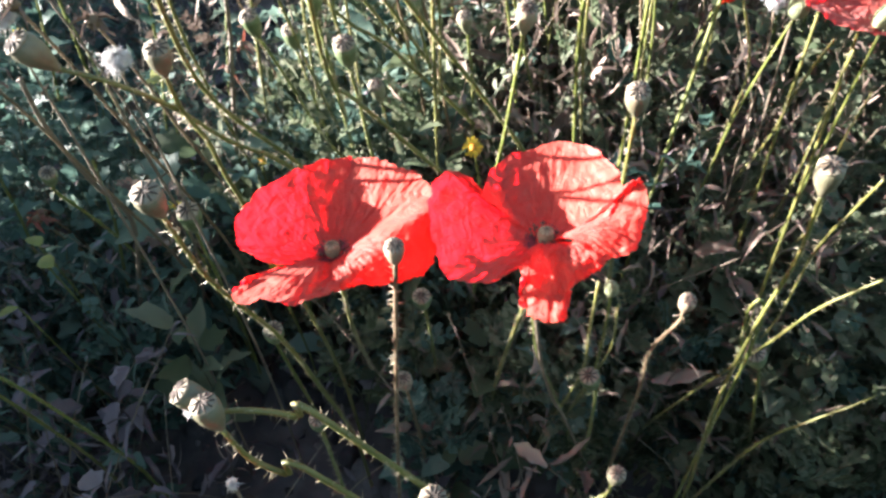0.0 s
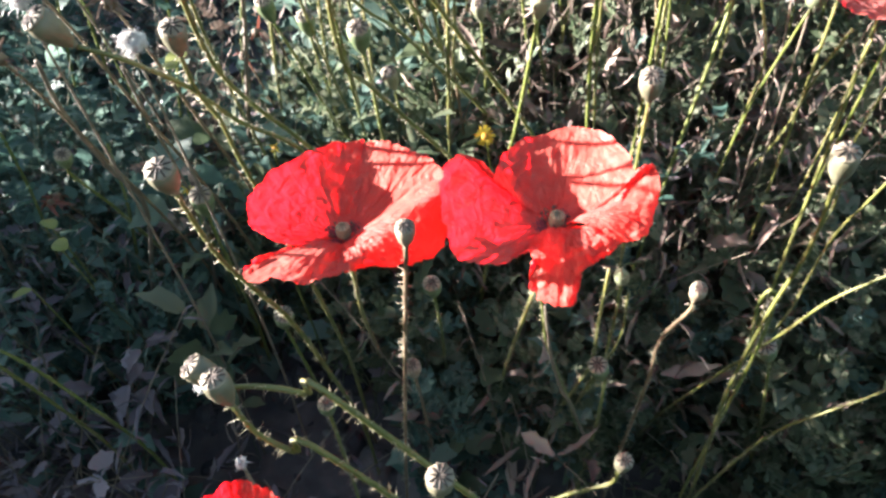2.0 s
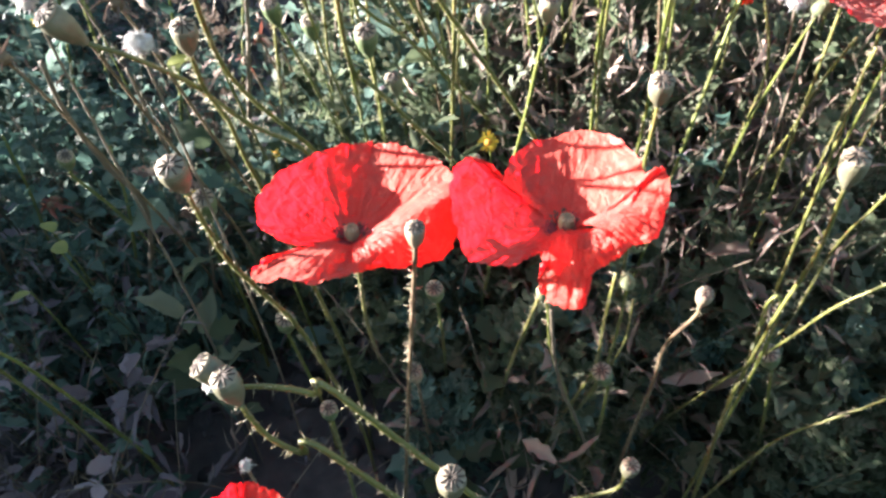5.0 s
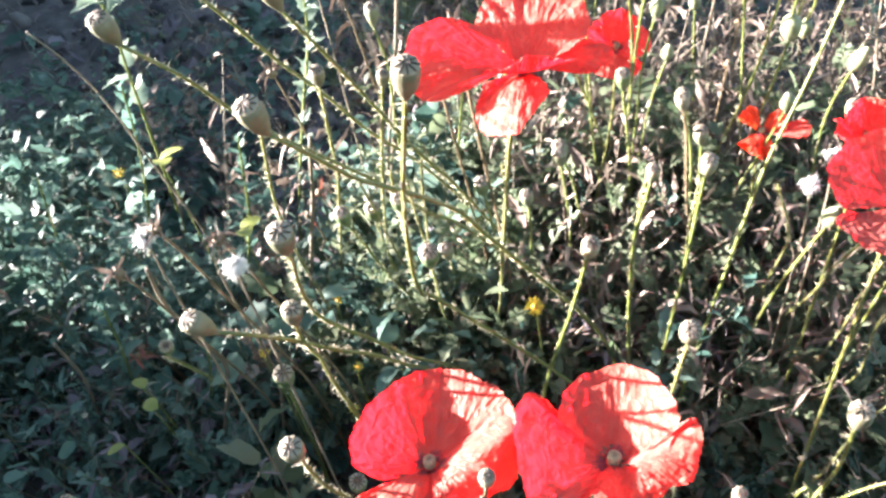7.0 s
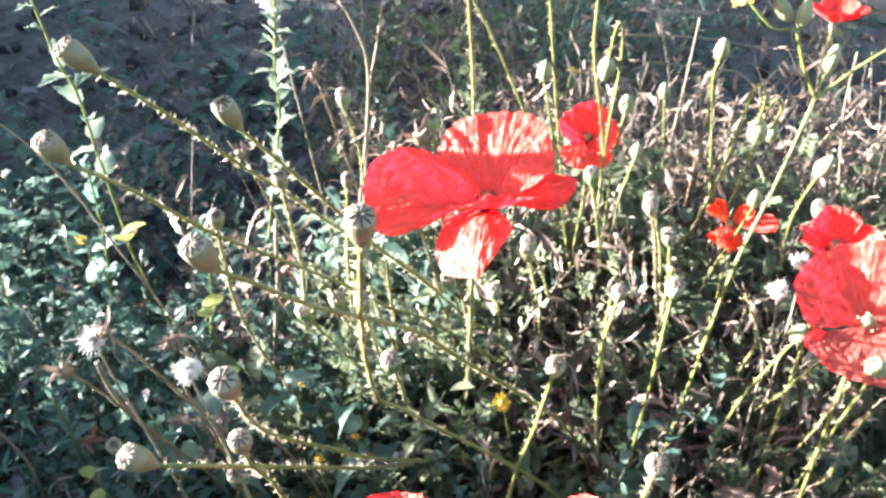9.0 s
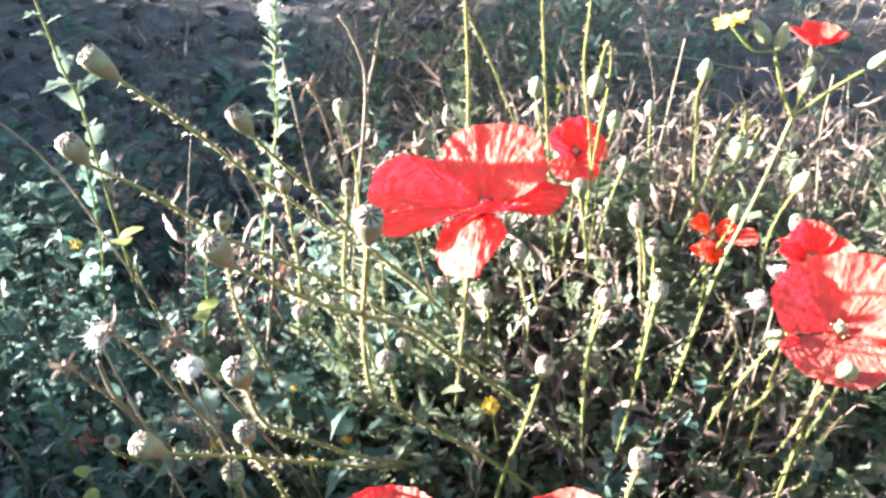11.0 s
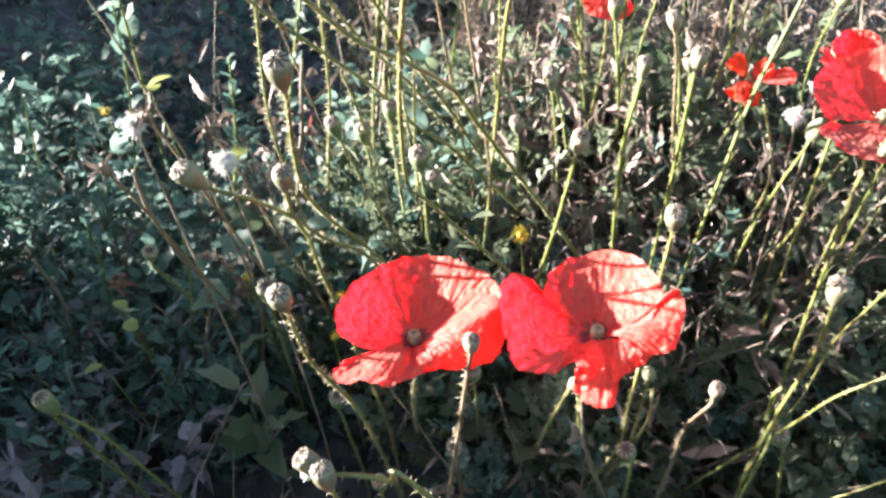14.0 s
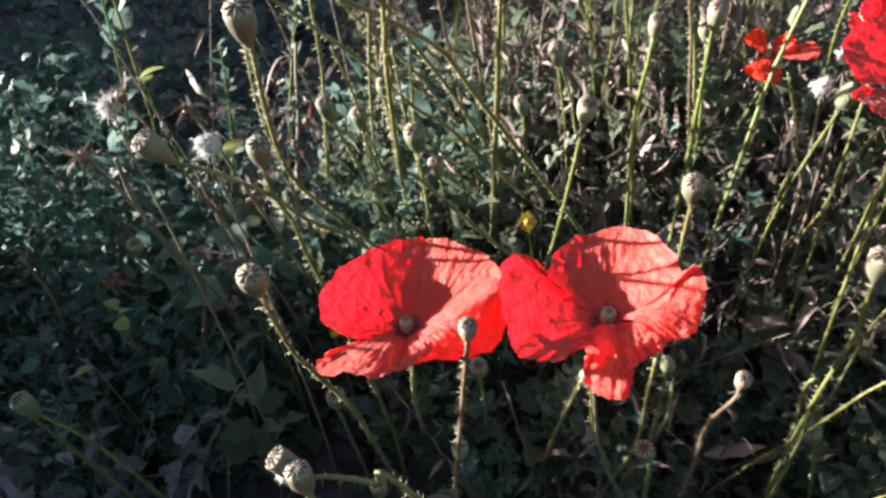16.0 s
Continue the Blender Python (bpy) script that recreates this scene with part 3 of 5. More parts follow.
def undergrowth():
    rng = random.Random(7)
    grey, green, dry, stems, dry_stems, red, mauve = [], [], [], [], [], [], []

    # grey-green weeds over the bare side
    for _ in range(980):
        y = rng.uniform(0.02, 1.7)
        x = rng.uniform(-0.25 - 0.75 * y, 0.02 - 0.10 * y)
        patch = noise.noise((x * 5, y * 5, 2.0))
        if patch < -0.22 or (y > 0.58 and patch < 0.48) or (y < 0.40 and rng.random() < 0.62):
            continue
        top = min(0.27, 0.13 + 0.25 * y) * rng.uniform(0.4, 1.1) * (0.75 if x > -0.15 else 1.0)
        kind = rng.random()
        if kind < 0.55:
            weed(rng, x, y, top, grey, stems, BROAD, rng.choice((0.020, 0.030, 0.040, 0.050)) * rng.uniform(0.8, 1.2) * min(1.0, 0.15 + 1.4 * y), gap=0.017)
        elif kind < 0.85:
            weed(rng, x, y, top, grey, stems, LOBED, rng.uniform(0.026, 0.046) * min(1.0, 0.5 + 1.2 * y), gap=0.016)
        else:
            weed(rng, x, y, top, grey, stems, NARROW, rng.uniform(0.012, 0.024), gap=0.006)
    # a close stand of small-leaved weeds beside the flowers
    for _ in range(210):
        y = rng.uniform(0.34, 0.66)
        x = rng.uniform(-0.16 - 0.55 * y, -0.10)
        weed(rng, x, y, rng.uniform(0.08, 0.20), grey, stems, rng.choice((LOBED, NARROW, BROAD)), rng.uniform(0.014, 0.030), gap=0.010, up=(-0.2, 1.6))
    # cut-leaved green thicket under and behind the flowers
    for _ in range(1750):
        y = rng.uniform(-0.02, 1.3)
        x = rng.uniform(-0.10 - 0.12 * y, 0.32 + 0.85 * y)
        patch = noise.noise((x * 4 + 9, y * 4, 5.0))
        if patch < -0.35 or (y > 0.62 and rng.random() < 0.8) or (y > 0.38 and x > 0.06 and rng.random() < 0.72) or (y < 0.30 and (patch < -0.05 or rng.random() < 0.3)):
            continue
        top = (0.06 + 0.17 * ease(0.12, 0.42, y)) * rng.uniform(0.4, 1.1) * (1 + 0.5 * patch)
        if rng.random() < 0.55:
            weed(rng, x, y, top, green if y > 0.33 or rng.random() < 0.3 else grey, stems, LOBED, rng.uniform(0.026, 0.050) * min(1.0, 0.55 + y), gap=0.012, up=(0.1, 2.2))
        else:
            weed(rng, x, y, top, grey if rng.random() < 0.5 else green, stems, BROAD, rng.uniform(0.016, 0.034), gap=0.011, up=(0.0, 2.0))
    # a taller, unseen bank of weeds added sunward to shade the foreground
    for _ in range(500):
        x, y = rng.uniform(-1.10, -0.62) - abs(rng.gauss(0, 0.16)), rng.uniform(-0.14, 0.52) + rng.gauss(0, 0.06)
        weed(rng, x, y, rng.uniform(0.30, 0.46) + (0.06 if 0.05 < y < 0.38 else 0.0), grey, stems, PLAIN, rng.uniform(0.03, 0.048), gap=0.016)
    # further banks out of view, added to throw shade over the far soil
    for _ in range(600):
        x, y = rng.gauss(-1.6, 0.18), rng.uniform(1.0, 2.4)
        if x < -0.55 - 0.55 * y:
            weed(rng, x, y, rng.uniform(0.52, 0.82), grey, stems, PLAIN, rng.uniform(0.04, 0.06), gap=0.022)
    for _ in range(420):
        x, y = rng.gauss(-1.6, 0.24), rng.gauss(1.5, 0.40)
        if x > -0.35 - 0.65 * y:
            continue
        weed(rng, x, y, rng.uniform(0.28, 0.50), grey, stems, PLAIN, rng.uniform(0.03, 0.05), gap=0.016)
    # a lower bank past the view's edge, added to shade the near weeds
    for _ in range(110):
        x, y = rng.uniform(-1.0, -0.52), rng.uniform(0.30, 0.60)
        weed(rng, x, y, rng.uniform(0.16, 0.30), grey, stems, PLAIN, rng.uniform(0.03, 0.046), gap=0.016)
    # shaded feathery weeds and flat litter at the back
    for _ in range(70):
        x, y = rng.gauss(0.16, 0.10), rng.uniform(1.0, 1.5)
        weed(rng, x, y, rng.uniform(0.12, 0.28), grey, stems, NARROW if rng.random() < 0.6 else LOBED, rng.uniform(0.018, 0.034), gap=0.010, up=(0.2, 2.0))
    for _ in range(60):
        x, y = rng.uniform(-0.55, -0.10) - 0.1, rng.uniform(0.8, 1.5)
        weed(rng, x, y, rng.uniform(0.04, 0.14), grey, stems, BROAD, rng.uniform(0.03, 0.055), gap=0.020)
    for _ in range(900):
        y = rng.uniform(0.7, 2.0)
        x = rng.uniform(-0.75 * y, 0.30 + 0.7 * y)
        a = rng.uniform(0, math.tau)
        pts, fs = rng.choice(CURLED if rng.random() < 0.6 else BROAD)
        s = rng.uniform(0.014, 0.042)
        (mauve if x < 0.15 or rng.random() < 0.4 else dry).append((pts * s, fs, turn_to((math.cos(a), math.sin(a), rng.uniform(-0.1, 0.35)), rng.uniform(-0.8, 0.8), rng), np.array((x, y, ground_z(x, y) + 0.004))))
    for _ in range(60):
        x, y = rng.uniform(0.12, 0.34), rng.uniform(0.26, 0.42)
        weed(rng, x, y, rng.uniform(0.12, 0.20), green, stems, LOBED, rng.uniform(0.026, 0.044), gap=0.014, up=(0.1, 1.8))
    # low scattered weeds all round, thinning outwards
    for _ in range(1500):
        x, y = rng.gauss(0.1, 1.3), rng.gauss(0.5, 1.3)
        if -0.45 - 0.85 * y < x < 0.45 + 0.85 * y and y > -0.25 or noise.noise((x * 2.5, y * 2.5, 6.0)) < 0.0:
            continue
        weed(rng, x, y, rng.uniform(0.04, 0.17), rng.choice((grey, green, dry)), stems, PLAIN, rng.uniform(0.02, 0.05), gap=0.014)
    # leafy middle storey round the poppy stems
    for _ in range(640):
        x, y = rng.uniform(-0.16, 0.44), rng.uniform(0.28, 0.66)
        if x > 0.02 and y > 0.36 and rng.random() < 0.6:
            continue
        weed(rng, x, y, rng.uniform(0.11, 0.19) + 0.22 * max(0.0, min(x, 0.3)) * ease(0.3, 0.42, y), green if x > 0.08 or rng.random() < 0.6 else grey, stems, LOBED if rng.random() < 0.6 else BROAD, rng.uniform(0.020, 0.042), gap=0.015, start=0.4, up=(0.1, 2.2))
    # unseen tall weeds behind the lens, added to hold skylight off the foreground
    for _ in range(300):
        x, y = rng.gauss(0.1, 0.4), -0.24 - abs(rng.gauss(0, 0.26))
        weed(rng, x, y, rng.uniform(0.30, 0.56), green, stems, PLAIN, rng.uniform(0.03, 0.05), gap=0.018)
    # low carpet all over
    for _ in range(1150):
        y = rng.uniform(-0.1, 2.2)
        x = rng.uniform(-0.3 - 0.7 * y, 0.35 + 0.75 * y)
        if noise.noise((x * 6, y * 6, 11.0)) < (-0.05 if x > -0.05 else 0.27) or (y < 0.35 and x < 0.0 and rng.random() < 0.7):
            continue
        weed(rng, x, y, rng.uniform(0.02, 0.09), green if rng.random() < 0.5 else grey, stems, LOBED if rng.random() < 0.5 else BROAD, rng.uniform(0.016, 0.036), gap=0.010)
    # withered stalks with curled brown leaves, most of them further back
    for _ in range(300):
        y = rng.uniform(0.25, 1.9)
        x = rng.uniform(-0.15 - 0.35 * y, 0.35 + 0.75 * y)
        if (rng.random() < 0.25 and x < 0) or (y > 0.75 and rng.random() < 0.45):
            continue
        weed(rng, x, y, rng.uniform(0.10, 0.34) * min(1, 0.5 + y), dry, dry_stems, CURLED, rng.uniform(0.016, 0.034) * min(1.0, 0.3 + 1.2 * y), gap=0.018, lean=0.5)
    # a drift of pale curled leaves behind the flowers
    for _ in range(480):
        y = 0.30 + 0.8 * rng.random() ** 1.6
        x = rng.uniform(0.02, 0.30 + 0.7 * y)
        weed(rng, x, y, rng.uniform(0.05, 0.21) * (1 - 0.6 * ease(0.6, 0.9, y)), dry, dry_stems, CURLED, rng.uniform(0.016, 0.034), gap=0.016, lean=0.7)
    # tan curls behind the flowers
    for _ in range(300):
        x, y = rng.uniform(-0.06, 0.50), rng.uniform(0.40, 0.85)
        weed(rng, x, y, rng.uniform(0.10, 0.25), dry, dry_stems, CURLED, rng.uniform(0.018, 0.032), gap=0.016, lean=0.6, start=0.3)
    # a brown fading tangle that fills the patch between the poppy stems
    for _ in range(420):
        x, y = rng.uniform(0.0, 0.50), rng.uniform(0.36, 0.70)
        weed(rng, x, y, rng.uniform(0.10, 0.19), dry if rng.random() < 0.8 else mauve, dry_stems, CURLED if rng.random() < 0.6 else NARROW, rng.uniform(0.010, 0.022), gap=0.009, lean=0.5, start=0.3, up=(0.0, 1.6))
    for _ in range(260):
        x, y = rng.uniform(-0.26, 0.30), rng.uniform(0.68, 1.45)
        weed(rng, x, y, rng.uniform(0.06, 0.22), dry if rng.random() < 0.7 else mauve, dry_stems, CURLED if rng.random() < 0.6 else LOBED, rng.uniform(0.014, 0.030), gap=0.012, lean=0.5, up=(0.0, 1.8))
    # broad fallen and rooted leaves on the bare soil, pale dry weeds before them
    for _ in range(170):
        y = rng.uniform(0.65, 1.5)
        x = rng.uniform(-0.75 * y, -0.10)
        a = rng.uniform(0, math.tau)
        pts, fs = rng.choice(BROAD)
        s = rng.uniform(0.030, 0.062)
        (grey if rng.random() < 0.6 else mauve).append((pts * s, fs, turn_to((math.cos(a), math.sin(a), rng.uniform(0.0, 0.6)), rng.uniform(-0.6, 0.6), rng), np.array((x, y, ground_z(x, y) + rng.uniform(0.004, 0.03)))))
    for _ in range(90):
        y = rng.uniform(0.42, 0.95)
        x = rng.uniform(-0.12 - 0.55 * y, -0.10 - 0.2 * y)
        weed(rng, x, y, rng.uniform(0.10, 0.26), dry if rng.random() < 0.5 else grey, dry_stems, NARROW if rng.random() < 0.5 else LOBED, rng.uniform(0.012, 0.026), gap=0.011, lean=0.4, start=0.3, up=(0.2, 2.0))
    for _ in range(130):
        y = rng.uniform(0.58, 0.95)
        x = rng.uniform(-0.74, -0.46) * y / 0.9 - 0.05
        weed(rng, x, y, rng.uniform(0.12, 0.25), grey, stems, BROAD if rng.random() < 0.5 else LOBED, rng.uniform(0.020, 0.040), gap=0.014, up=(0.0, 1.6))
    # upright fading stems with narrow leaves among the poppy stems
    for _ in range(190):
        x, y = rng.uniform(0.0, 0.42), rng.uniform(0.40, 0.68)
        weed(rng, x, y, rng.uniform(0.13, 0.27), dry, dry_stems, NARROW if rng.random() < 0.6 else CURLED, rng.uniform(0.012, 0.026), gap=0.016, lean=0.25, start=0.25, up=(0.2, 2.2))
    # slender dry stalks leaning every way
    for _ in range(230):
        y = rng.uniform(0.05, 1.8)
        x = rng.uniform(-0.25 - 0.6 * y, 0.35 + 0.75 * y)
        tall = rng.uniform(0.08, 0.34) * min(1.0, 0.55 + y * 0.7)
        a, l = rng.uniform(0, math.tau), rng.uniform(0.1, 0.9) * tall
        z0 = ground_z(x, y)
        wob = rng.uniform(0, 9)
        line = np.array([(x + l * t**1.5 * math.cos(a) + 0.012 * math.sin(wob + 4 * t) * t, y + l * t**1.5 * math.sin(a) + 0.012 * math.cos(wob * 2 + 5 * t) * t, z0 - 0.004 + tall * (t - 0.25 * t * t)) for t in (0, 0.14, 0.28, 0.42, 0.56, 0.7, 0.85, 1.0)])
        dry_stems.append((*tube_shape(line, rng.uniform(0.0004, 0.0008)), EYE3, ZERO))
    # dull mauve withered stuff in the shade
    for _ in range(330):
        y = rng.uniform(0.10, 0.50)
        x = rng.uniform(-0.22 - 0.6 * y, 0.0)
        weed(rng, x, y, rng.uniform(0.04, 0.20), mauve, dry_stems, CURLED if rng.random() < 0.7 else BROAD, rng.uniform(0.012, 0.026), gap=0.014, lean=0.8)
    # litter on the soil
    for _ in range(1100):
        y = rng.uniform(-0.1, 2.2)
        x = rng.uniform(-0.3 - 0.75 * y, 0.35 + 0.75 * y)
        a = rng.uniform(0, math.tau)
        pts, fs = rng.choice(CURLED)
        s = rng.uniform(0.010, 0.036)
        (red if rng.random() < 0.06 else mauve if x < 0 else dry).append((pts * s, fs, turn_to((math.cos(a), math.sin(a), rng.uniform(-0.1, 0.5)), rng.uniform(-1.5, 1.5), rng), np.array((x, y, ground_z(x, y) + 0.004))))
    gather("grey_weeds", grey, LEAF_GREY, "grey-green broad-leaved weeds over dark soil, plus unseen banks added for shade", "weeds")
    gather("green_weeds", green, LEAF_GREEN, "green finely cut leaves of low undergrowth, plus an unseen bank against skylight", "weeds")
    gather("withered_leaves", dry, LEAF_DRY, "curled brown withered leaves and litter", "dry leaves")
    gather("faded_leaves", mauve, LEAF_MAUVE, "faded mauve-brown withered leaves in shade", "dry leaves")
    gather("reddened_leaves", red, LEAF_RED, "small reddened fallen leaves", "dry leaves")
    gather("weed_stems", stems, WEED_STEM, "thin green stems of the weeds", "weeds")
    gather("dry_stems", dry_stems, STRAW, "tangle of thin dry straw stems", "dry stems")
    # clods and crumbs of soil
    ico = bmesh.new()
    bmesh.ops.create_icosphere(ico, subdivisions=2, radius=1)
    base = np.array([v.co for v in ico.verts])
    fs = [tuple(v.index for v in f.verts) for f in ico.faces]
    ico.free()
    lumps = []
    forms = []
    for k in range(8):
        wob = np.array([1 + 0.35 * noise.noise(Vector(p) * 1.3 + Vector((k * 7, 0, 0))) + 0.15 * noise.noise(Vector(p) * 3.7 + Vector((0, k * 5, 0))) for p in base])
        forms.append(base * wob[:, None] * (1, 0.8, 0.6))
    for _ in range(2600):
        y = rng.uniform(0.0, 2.6)
        x = rng.uniform(-0.4 - 0.8 * y, 0.3 + 0.7 * y)
        if x > 0 and rng.random() < 0.6:
            continue
        s = 0.003 + 0.026 * rng.random() ** 3
        lumps.append((rng.choice(forms) * s, fs, turn_to((math.cos(s * 9e4), math.sin(s * 9e4), 0.1), rng.uniform(0, 6), rng), np.array((x, y, ground_z(x, y) + s * 0.2))))
    gather("soil_clods", lumps, CLOD, "crumbly dark clods on bare soil", "soil")


undergrowth()

# ---- open poppies ----
def poppy(centre, axis, label, stem, petals, heart_r=0.0034, seed=0, material=None, pale=False):
    centre, axis = Vector(centre), Vector(axis).normalized()
    under = centre - axis * 0.004
    line = to_ground([under, *stem])
    owner = thing("poppy_flower", line[-1], label, "poppy", "open poppies")
    flower_stem(owner, [under, *stem], 0.0010, seed)
    for n, p in enumerate(petals):
        if isinstance(p, list):
            shaped_petal(owner, centre, p, seed * 10 + n, material=material, blotch=not pale)
            continue
        petal(owner, centre, axis, seed=seed * 10 + n, blotch=not pale, **{"material": material, **p})
    if heart_r:
        heart(owner, centre - axis * 0.001, axis, heart_r, seed, pale)
    return owner


# az: 0 to the right, 90 away from the lens, 180 left, 270 towards it
poppy((-0.0379, 0.1803, 0.3850), (-0.06, 0.0, 1), "open red poppy, sunlit petals, cupped over its pistil", [(-0.0400, 0.200, 0.345), (-0.046, 0.245, 0.270), (-0.052, 0.320, 0.150)], [
    [(210, 1.1, 0.2, 2.1, 0.55), (196, 1.6, 0.35, 2.95, 0.95), (182, 1.7, 0.45, 3.1, 1.3), (160, 1.75, 0.5, 3.2, 1.4), (133, 1.9, 0.45, 3.5, 1.3), (108, 2.1, 0.4, 3.95, 1.15), (86, 2.3, 0.35, 4.35, 1.05)],
    [(110, 2.2, 0.35, 4.1, 0.95), (93, 2.3, 0.4, 4.3, 1.05), (75, 2.3, 0.4, 4.3, 1.15), (56, 2.2, 0.45, 4.05, 1.3), (42, 2.15, 0.5, 4.0, 1.4), (30, 2.1, 0.55, 3.9, 1.5)],
    [(33, 2.1, 0.7, 3.85, 1.5), (18, 2.4, 1.1, 3.75, 1.6), (2, 2.6, 1.5, 3.65, 0.9), (344, 2.2, 1.3, 3.5, 0.2), (333, 1.9, 1.0, 2.8, 0.0), (315, 1.5, 0.75, 2.1, 0.0), (297, 1.4, 0.55, 1.9, 0.1), (278, 1.5, 0.45, 2.1, 0.25)],
    [(283, 1.2, 0.2, 2.2, 0.5), (268, 1.55, 0.3, 2.85, 0.8), (256, 1.85, 0.65, 3.45, 1.05), (243, 1.9, 0.65, 3.5, 0.95), (232, 2.0, 0.55, 3.75, 0.55), (217, 2.0, 0.45, 3.75, 0.4), (215, 1.7, 0.4, 3.2, 0.45), (216, 1.15, 0.2, 2.1, 0.5)],
], seed=1, heart_r=0.0027)
poppy((0.0335, 0.1745, 0.3965), (0.03, -0.03, 1), "open red poppy with one petal tip hanging down", [(0.0340, 0.190, 0.36), (0.034, 0.222, 0.30)], [
    [(145, 1.35, 0.3, 2.5, 0.8), (121, 1.75, 0.3, 3.2, 0.9), (102, 1.95, 0.4, 3.65, 1.1), (86, 2.1, 0.45, 3.85, 1.2), (72, 2.15, 0.5, 3.95, 1.35), (55, 1.95, 0.6, 3.6, 1.6), (33, 1.5, 0.65, 2.8, 1.75), (13, 1.3, 0.6, 2.4, 1.6), (359, 1.1, 0.45, 2.05, 1.3), (347, 0.85, 0.3, 1.6, 0.9)],
    [(139, 1.55, 0.3, 2.85, 0.8), (137, 2.2, 0.3, 4.05, 0.85), (156, 2.15, 0.4, 4.0, 1.1), (176, 2.1, 0.45, 3.85, 1.3), (197, 2.1, 0.45, 3.9, 1.25), (214, 2.25, 0.35, 4.15, 0.95), (223, 2.1, 0.25, 3.9, 0.7), (231, 1.75, 0.2, 3.25, 0.5), (233, 1.3, 0.15, 2.45, 0.4), (243, 1.0, 0.1, 1.85, 0.3)],
    [(8, 1.2, 0.6, 2.3, 2.0), (4, 1.4, 0.8, 2.5, 2.25), (5, 1.6, 0.9, 2.85, 2.3), (355, 1.7, 1.05, 3.0, 1.75), (345, 1.6, 1.1, 2.95, 1.15), (335, 1.55, 1.0, 2.9, 0.75), (324, 1.25, 0.85, 2.4, 0.5), (315, 1.0, 0.7, 1.7, 0.45)],
    [(232, 1.0, 0.35, 1.6, 0.0), (247, 0.95, 0.35, 1.75, -0.3), (270, 1.0, 0.35, 1.9, -0.5), (285, 1.05, 0.4, 2.0, -0.4), (298, 1.2, 0.45, 2.1, 0.0), (311, 1.4, 0.55, 2.2, 0.2), (324, 1.5, 0.65, 2.3, 0.5)],
    [(238, 1.1, -0.1, 1.65, -0.6), (239, 1.2, -0.25, 1.75, -1.05), (248, 1.25, -0.3, 1.95, -1.45), (263, 1.35, -0.25, 2.2, -1.4), (280, 1.5, -0.15, 2.5, -1.2), (288, 1.4, -0.1, 2.15, -0.7), (289, 1.2, -0.05, 2.0, -0.4)],
], seed=2, heart_r=0.0027)
poppy((-0.0008, 0.2350, 0.5300), (0.08, 0.0, 1), "open red poppy in full sun, tall back petal upright", [(-0.0045, 0.252, 0.495), (-0.0045, 0.290, 0.44), (-0.004, 0.370, 0.315)], [
    [(130, 1.3, 0.5, 2.7, 1.0), (114, 1.5, 0.8, 3.0, 1.6), (96, 1.5, 0.9, 2.95, 1.95), (77, 1.5, 1.0, 3.0, 2.1), (58, 1.5, 1.0, 3.0, 2.1), (42, 1.4, 0.9, 2.75, 1.8), (22, 1.2, 0.6, 2.4, 1.2), (4, 1.0, 0.4, 1.8, 0.9)],
    [(128, 1.2, 0.4, 2.4, 0.85), (145, 1.5, 0.6, 2.6, 1.3), (157, 1.8, 0.65, 3.3, 1.45), (172, 2.1, 0.6, 3.8, 1.3), (183, 2.2, 0.5, 4.0, 0.8), (191, 2.2, 0.35, 3.95, 0.15), (196, 2.0, 0.25, 3.8, -0.35), (202, 1.6, 0.15, 3.2, -0.45), (204, 1.0, 0.1, 2.0, -0.2)],
    [(207, 0.9, 0.0, 1.55, -0.1), (217, 1.1, -0.2, 2.15, -0.8), (235, 1.4, -0.2, 2.6, -1.1), (256, 1.6, -0.1, 3.0, -0.85), (264, 1.6, 0.0, 3.2, -0.5), (274, 1.3, 0.0, 2.45, -0.3), (308, 0.8, 0.0, 1.35, -0.2)],
    [(200, 0.8, 0.15, 1.5, 0.3), (222, 0.8, 0.2, 1.2, 0.4), (246, 0.8, 0.35, 1.1, 0.75), (268, 0.85, 0.5, 1.15, 1.05), (295, 0.9, 0.45, 1.3, 0.95), (345, 0.9, 0.3, 1.7, 0.6)],
    [(25, 1.3, 0.5, 2.4, 0.7), (20, 1.6, 0.5, 3.2, 0.45), (8, 1.5, 0.3, 2.8, 0.1), (0, 1.3, 0.15, 2.3, -0.1), (350, 0.9, 0.1, 1.4, 0.0)],
], seed=3, heart_r=0.0022)
poppy((0.0830, 0.5150, 0.4240), (0.1, -0.5, 1), "small red poppy half open among dry stalks", [(0.088, 0.524, 0.37), (0.085, 0.53, 0.30)], [
    dict(az=90, half=74, long=0.026, e0=20, e1=62),
    dict(az=180, half=72, long=0.024, e0=10, e1=40),
    dict(az=270, half=74, long=0.025, e0=0, e1=-15),
    dict(az=0, half=72, long=0.024, e0=10, e1=30),
], heart_r=0.0025, seed=4)
poppy((0.1922, 0.4861, 0.3680), (-0.3, -0.4, 1), "wilting orange-red poppy with crumpled petals", [(0.196, 0.488, 0.33), (0.20, 0.49, 0.27)], [
    dict(az=130, half=40, long=0.020, e0=30, e1=50, ruffle=0.004),
    dict(az=20, half=38, long=0.018, e0=10, e1=30, ruffle=0.004),
    dict(az=220, half=50, long=0.017, e0=-10, e1=-40, ruffle=0.004),
    dict(az=280, half=40, long=0.020, e0=-30, e1=-60, ruffle=0.004),
    dict(az=345, half=22, long=0.031, e0=5, e1=8, flat=0.5, material=PETAL),
], heart_r=0.002, seed=5, material=PETAL_FAR)
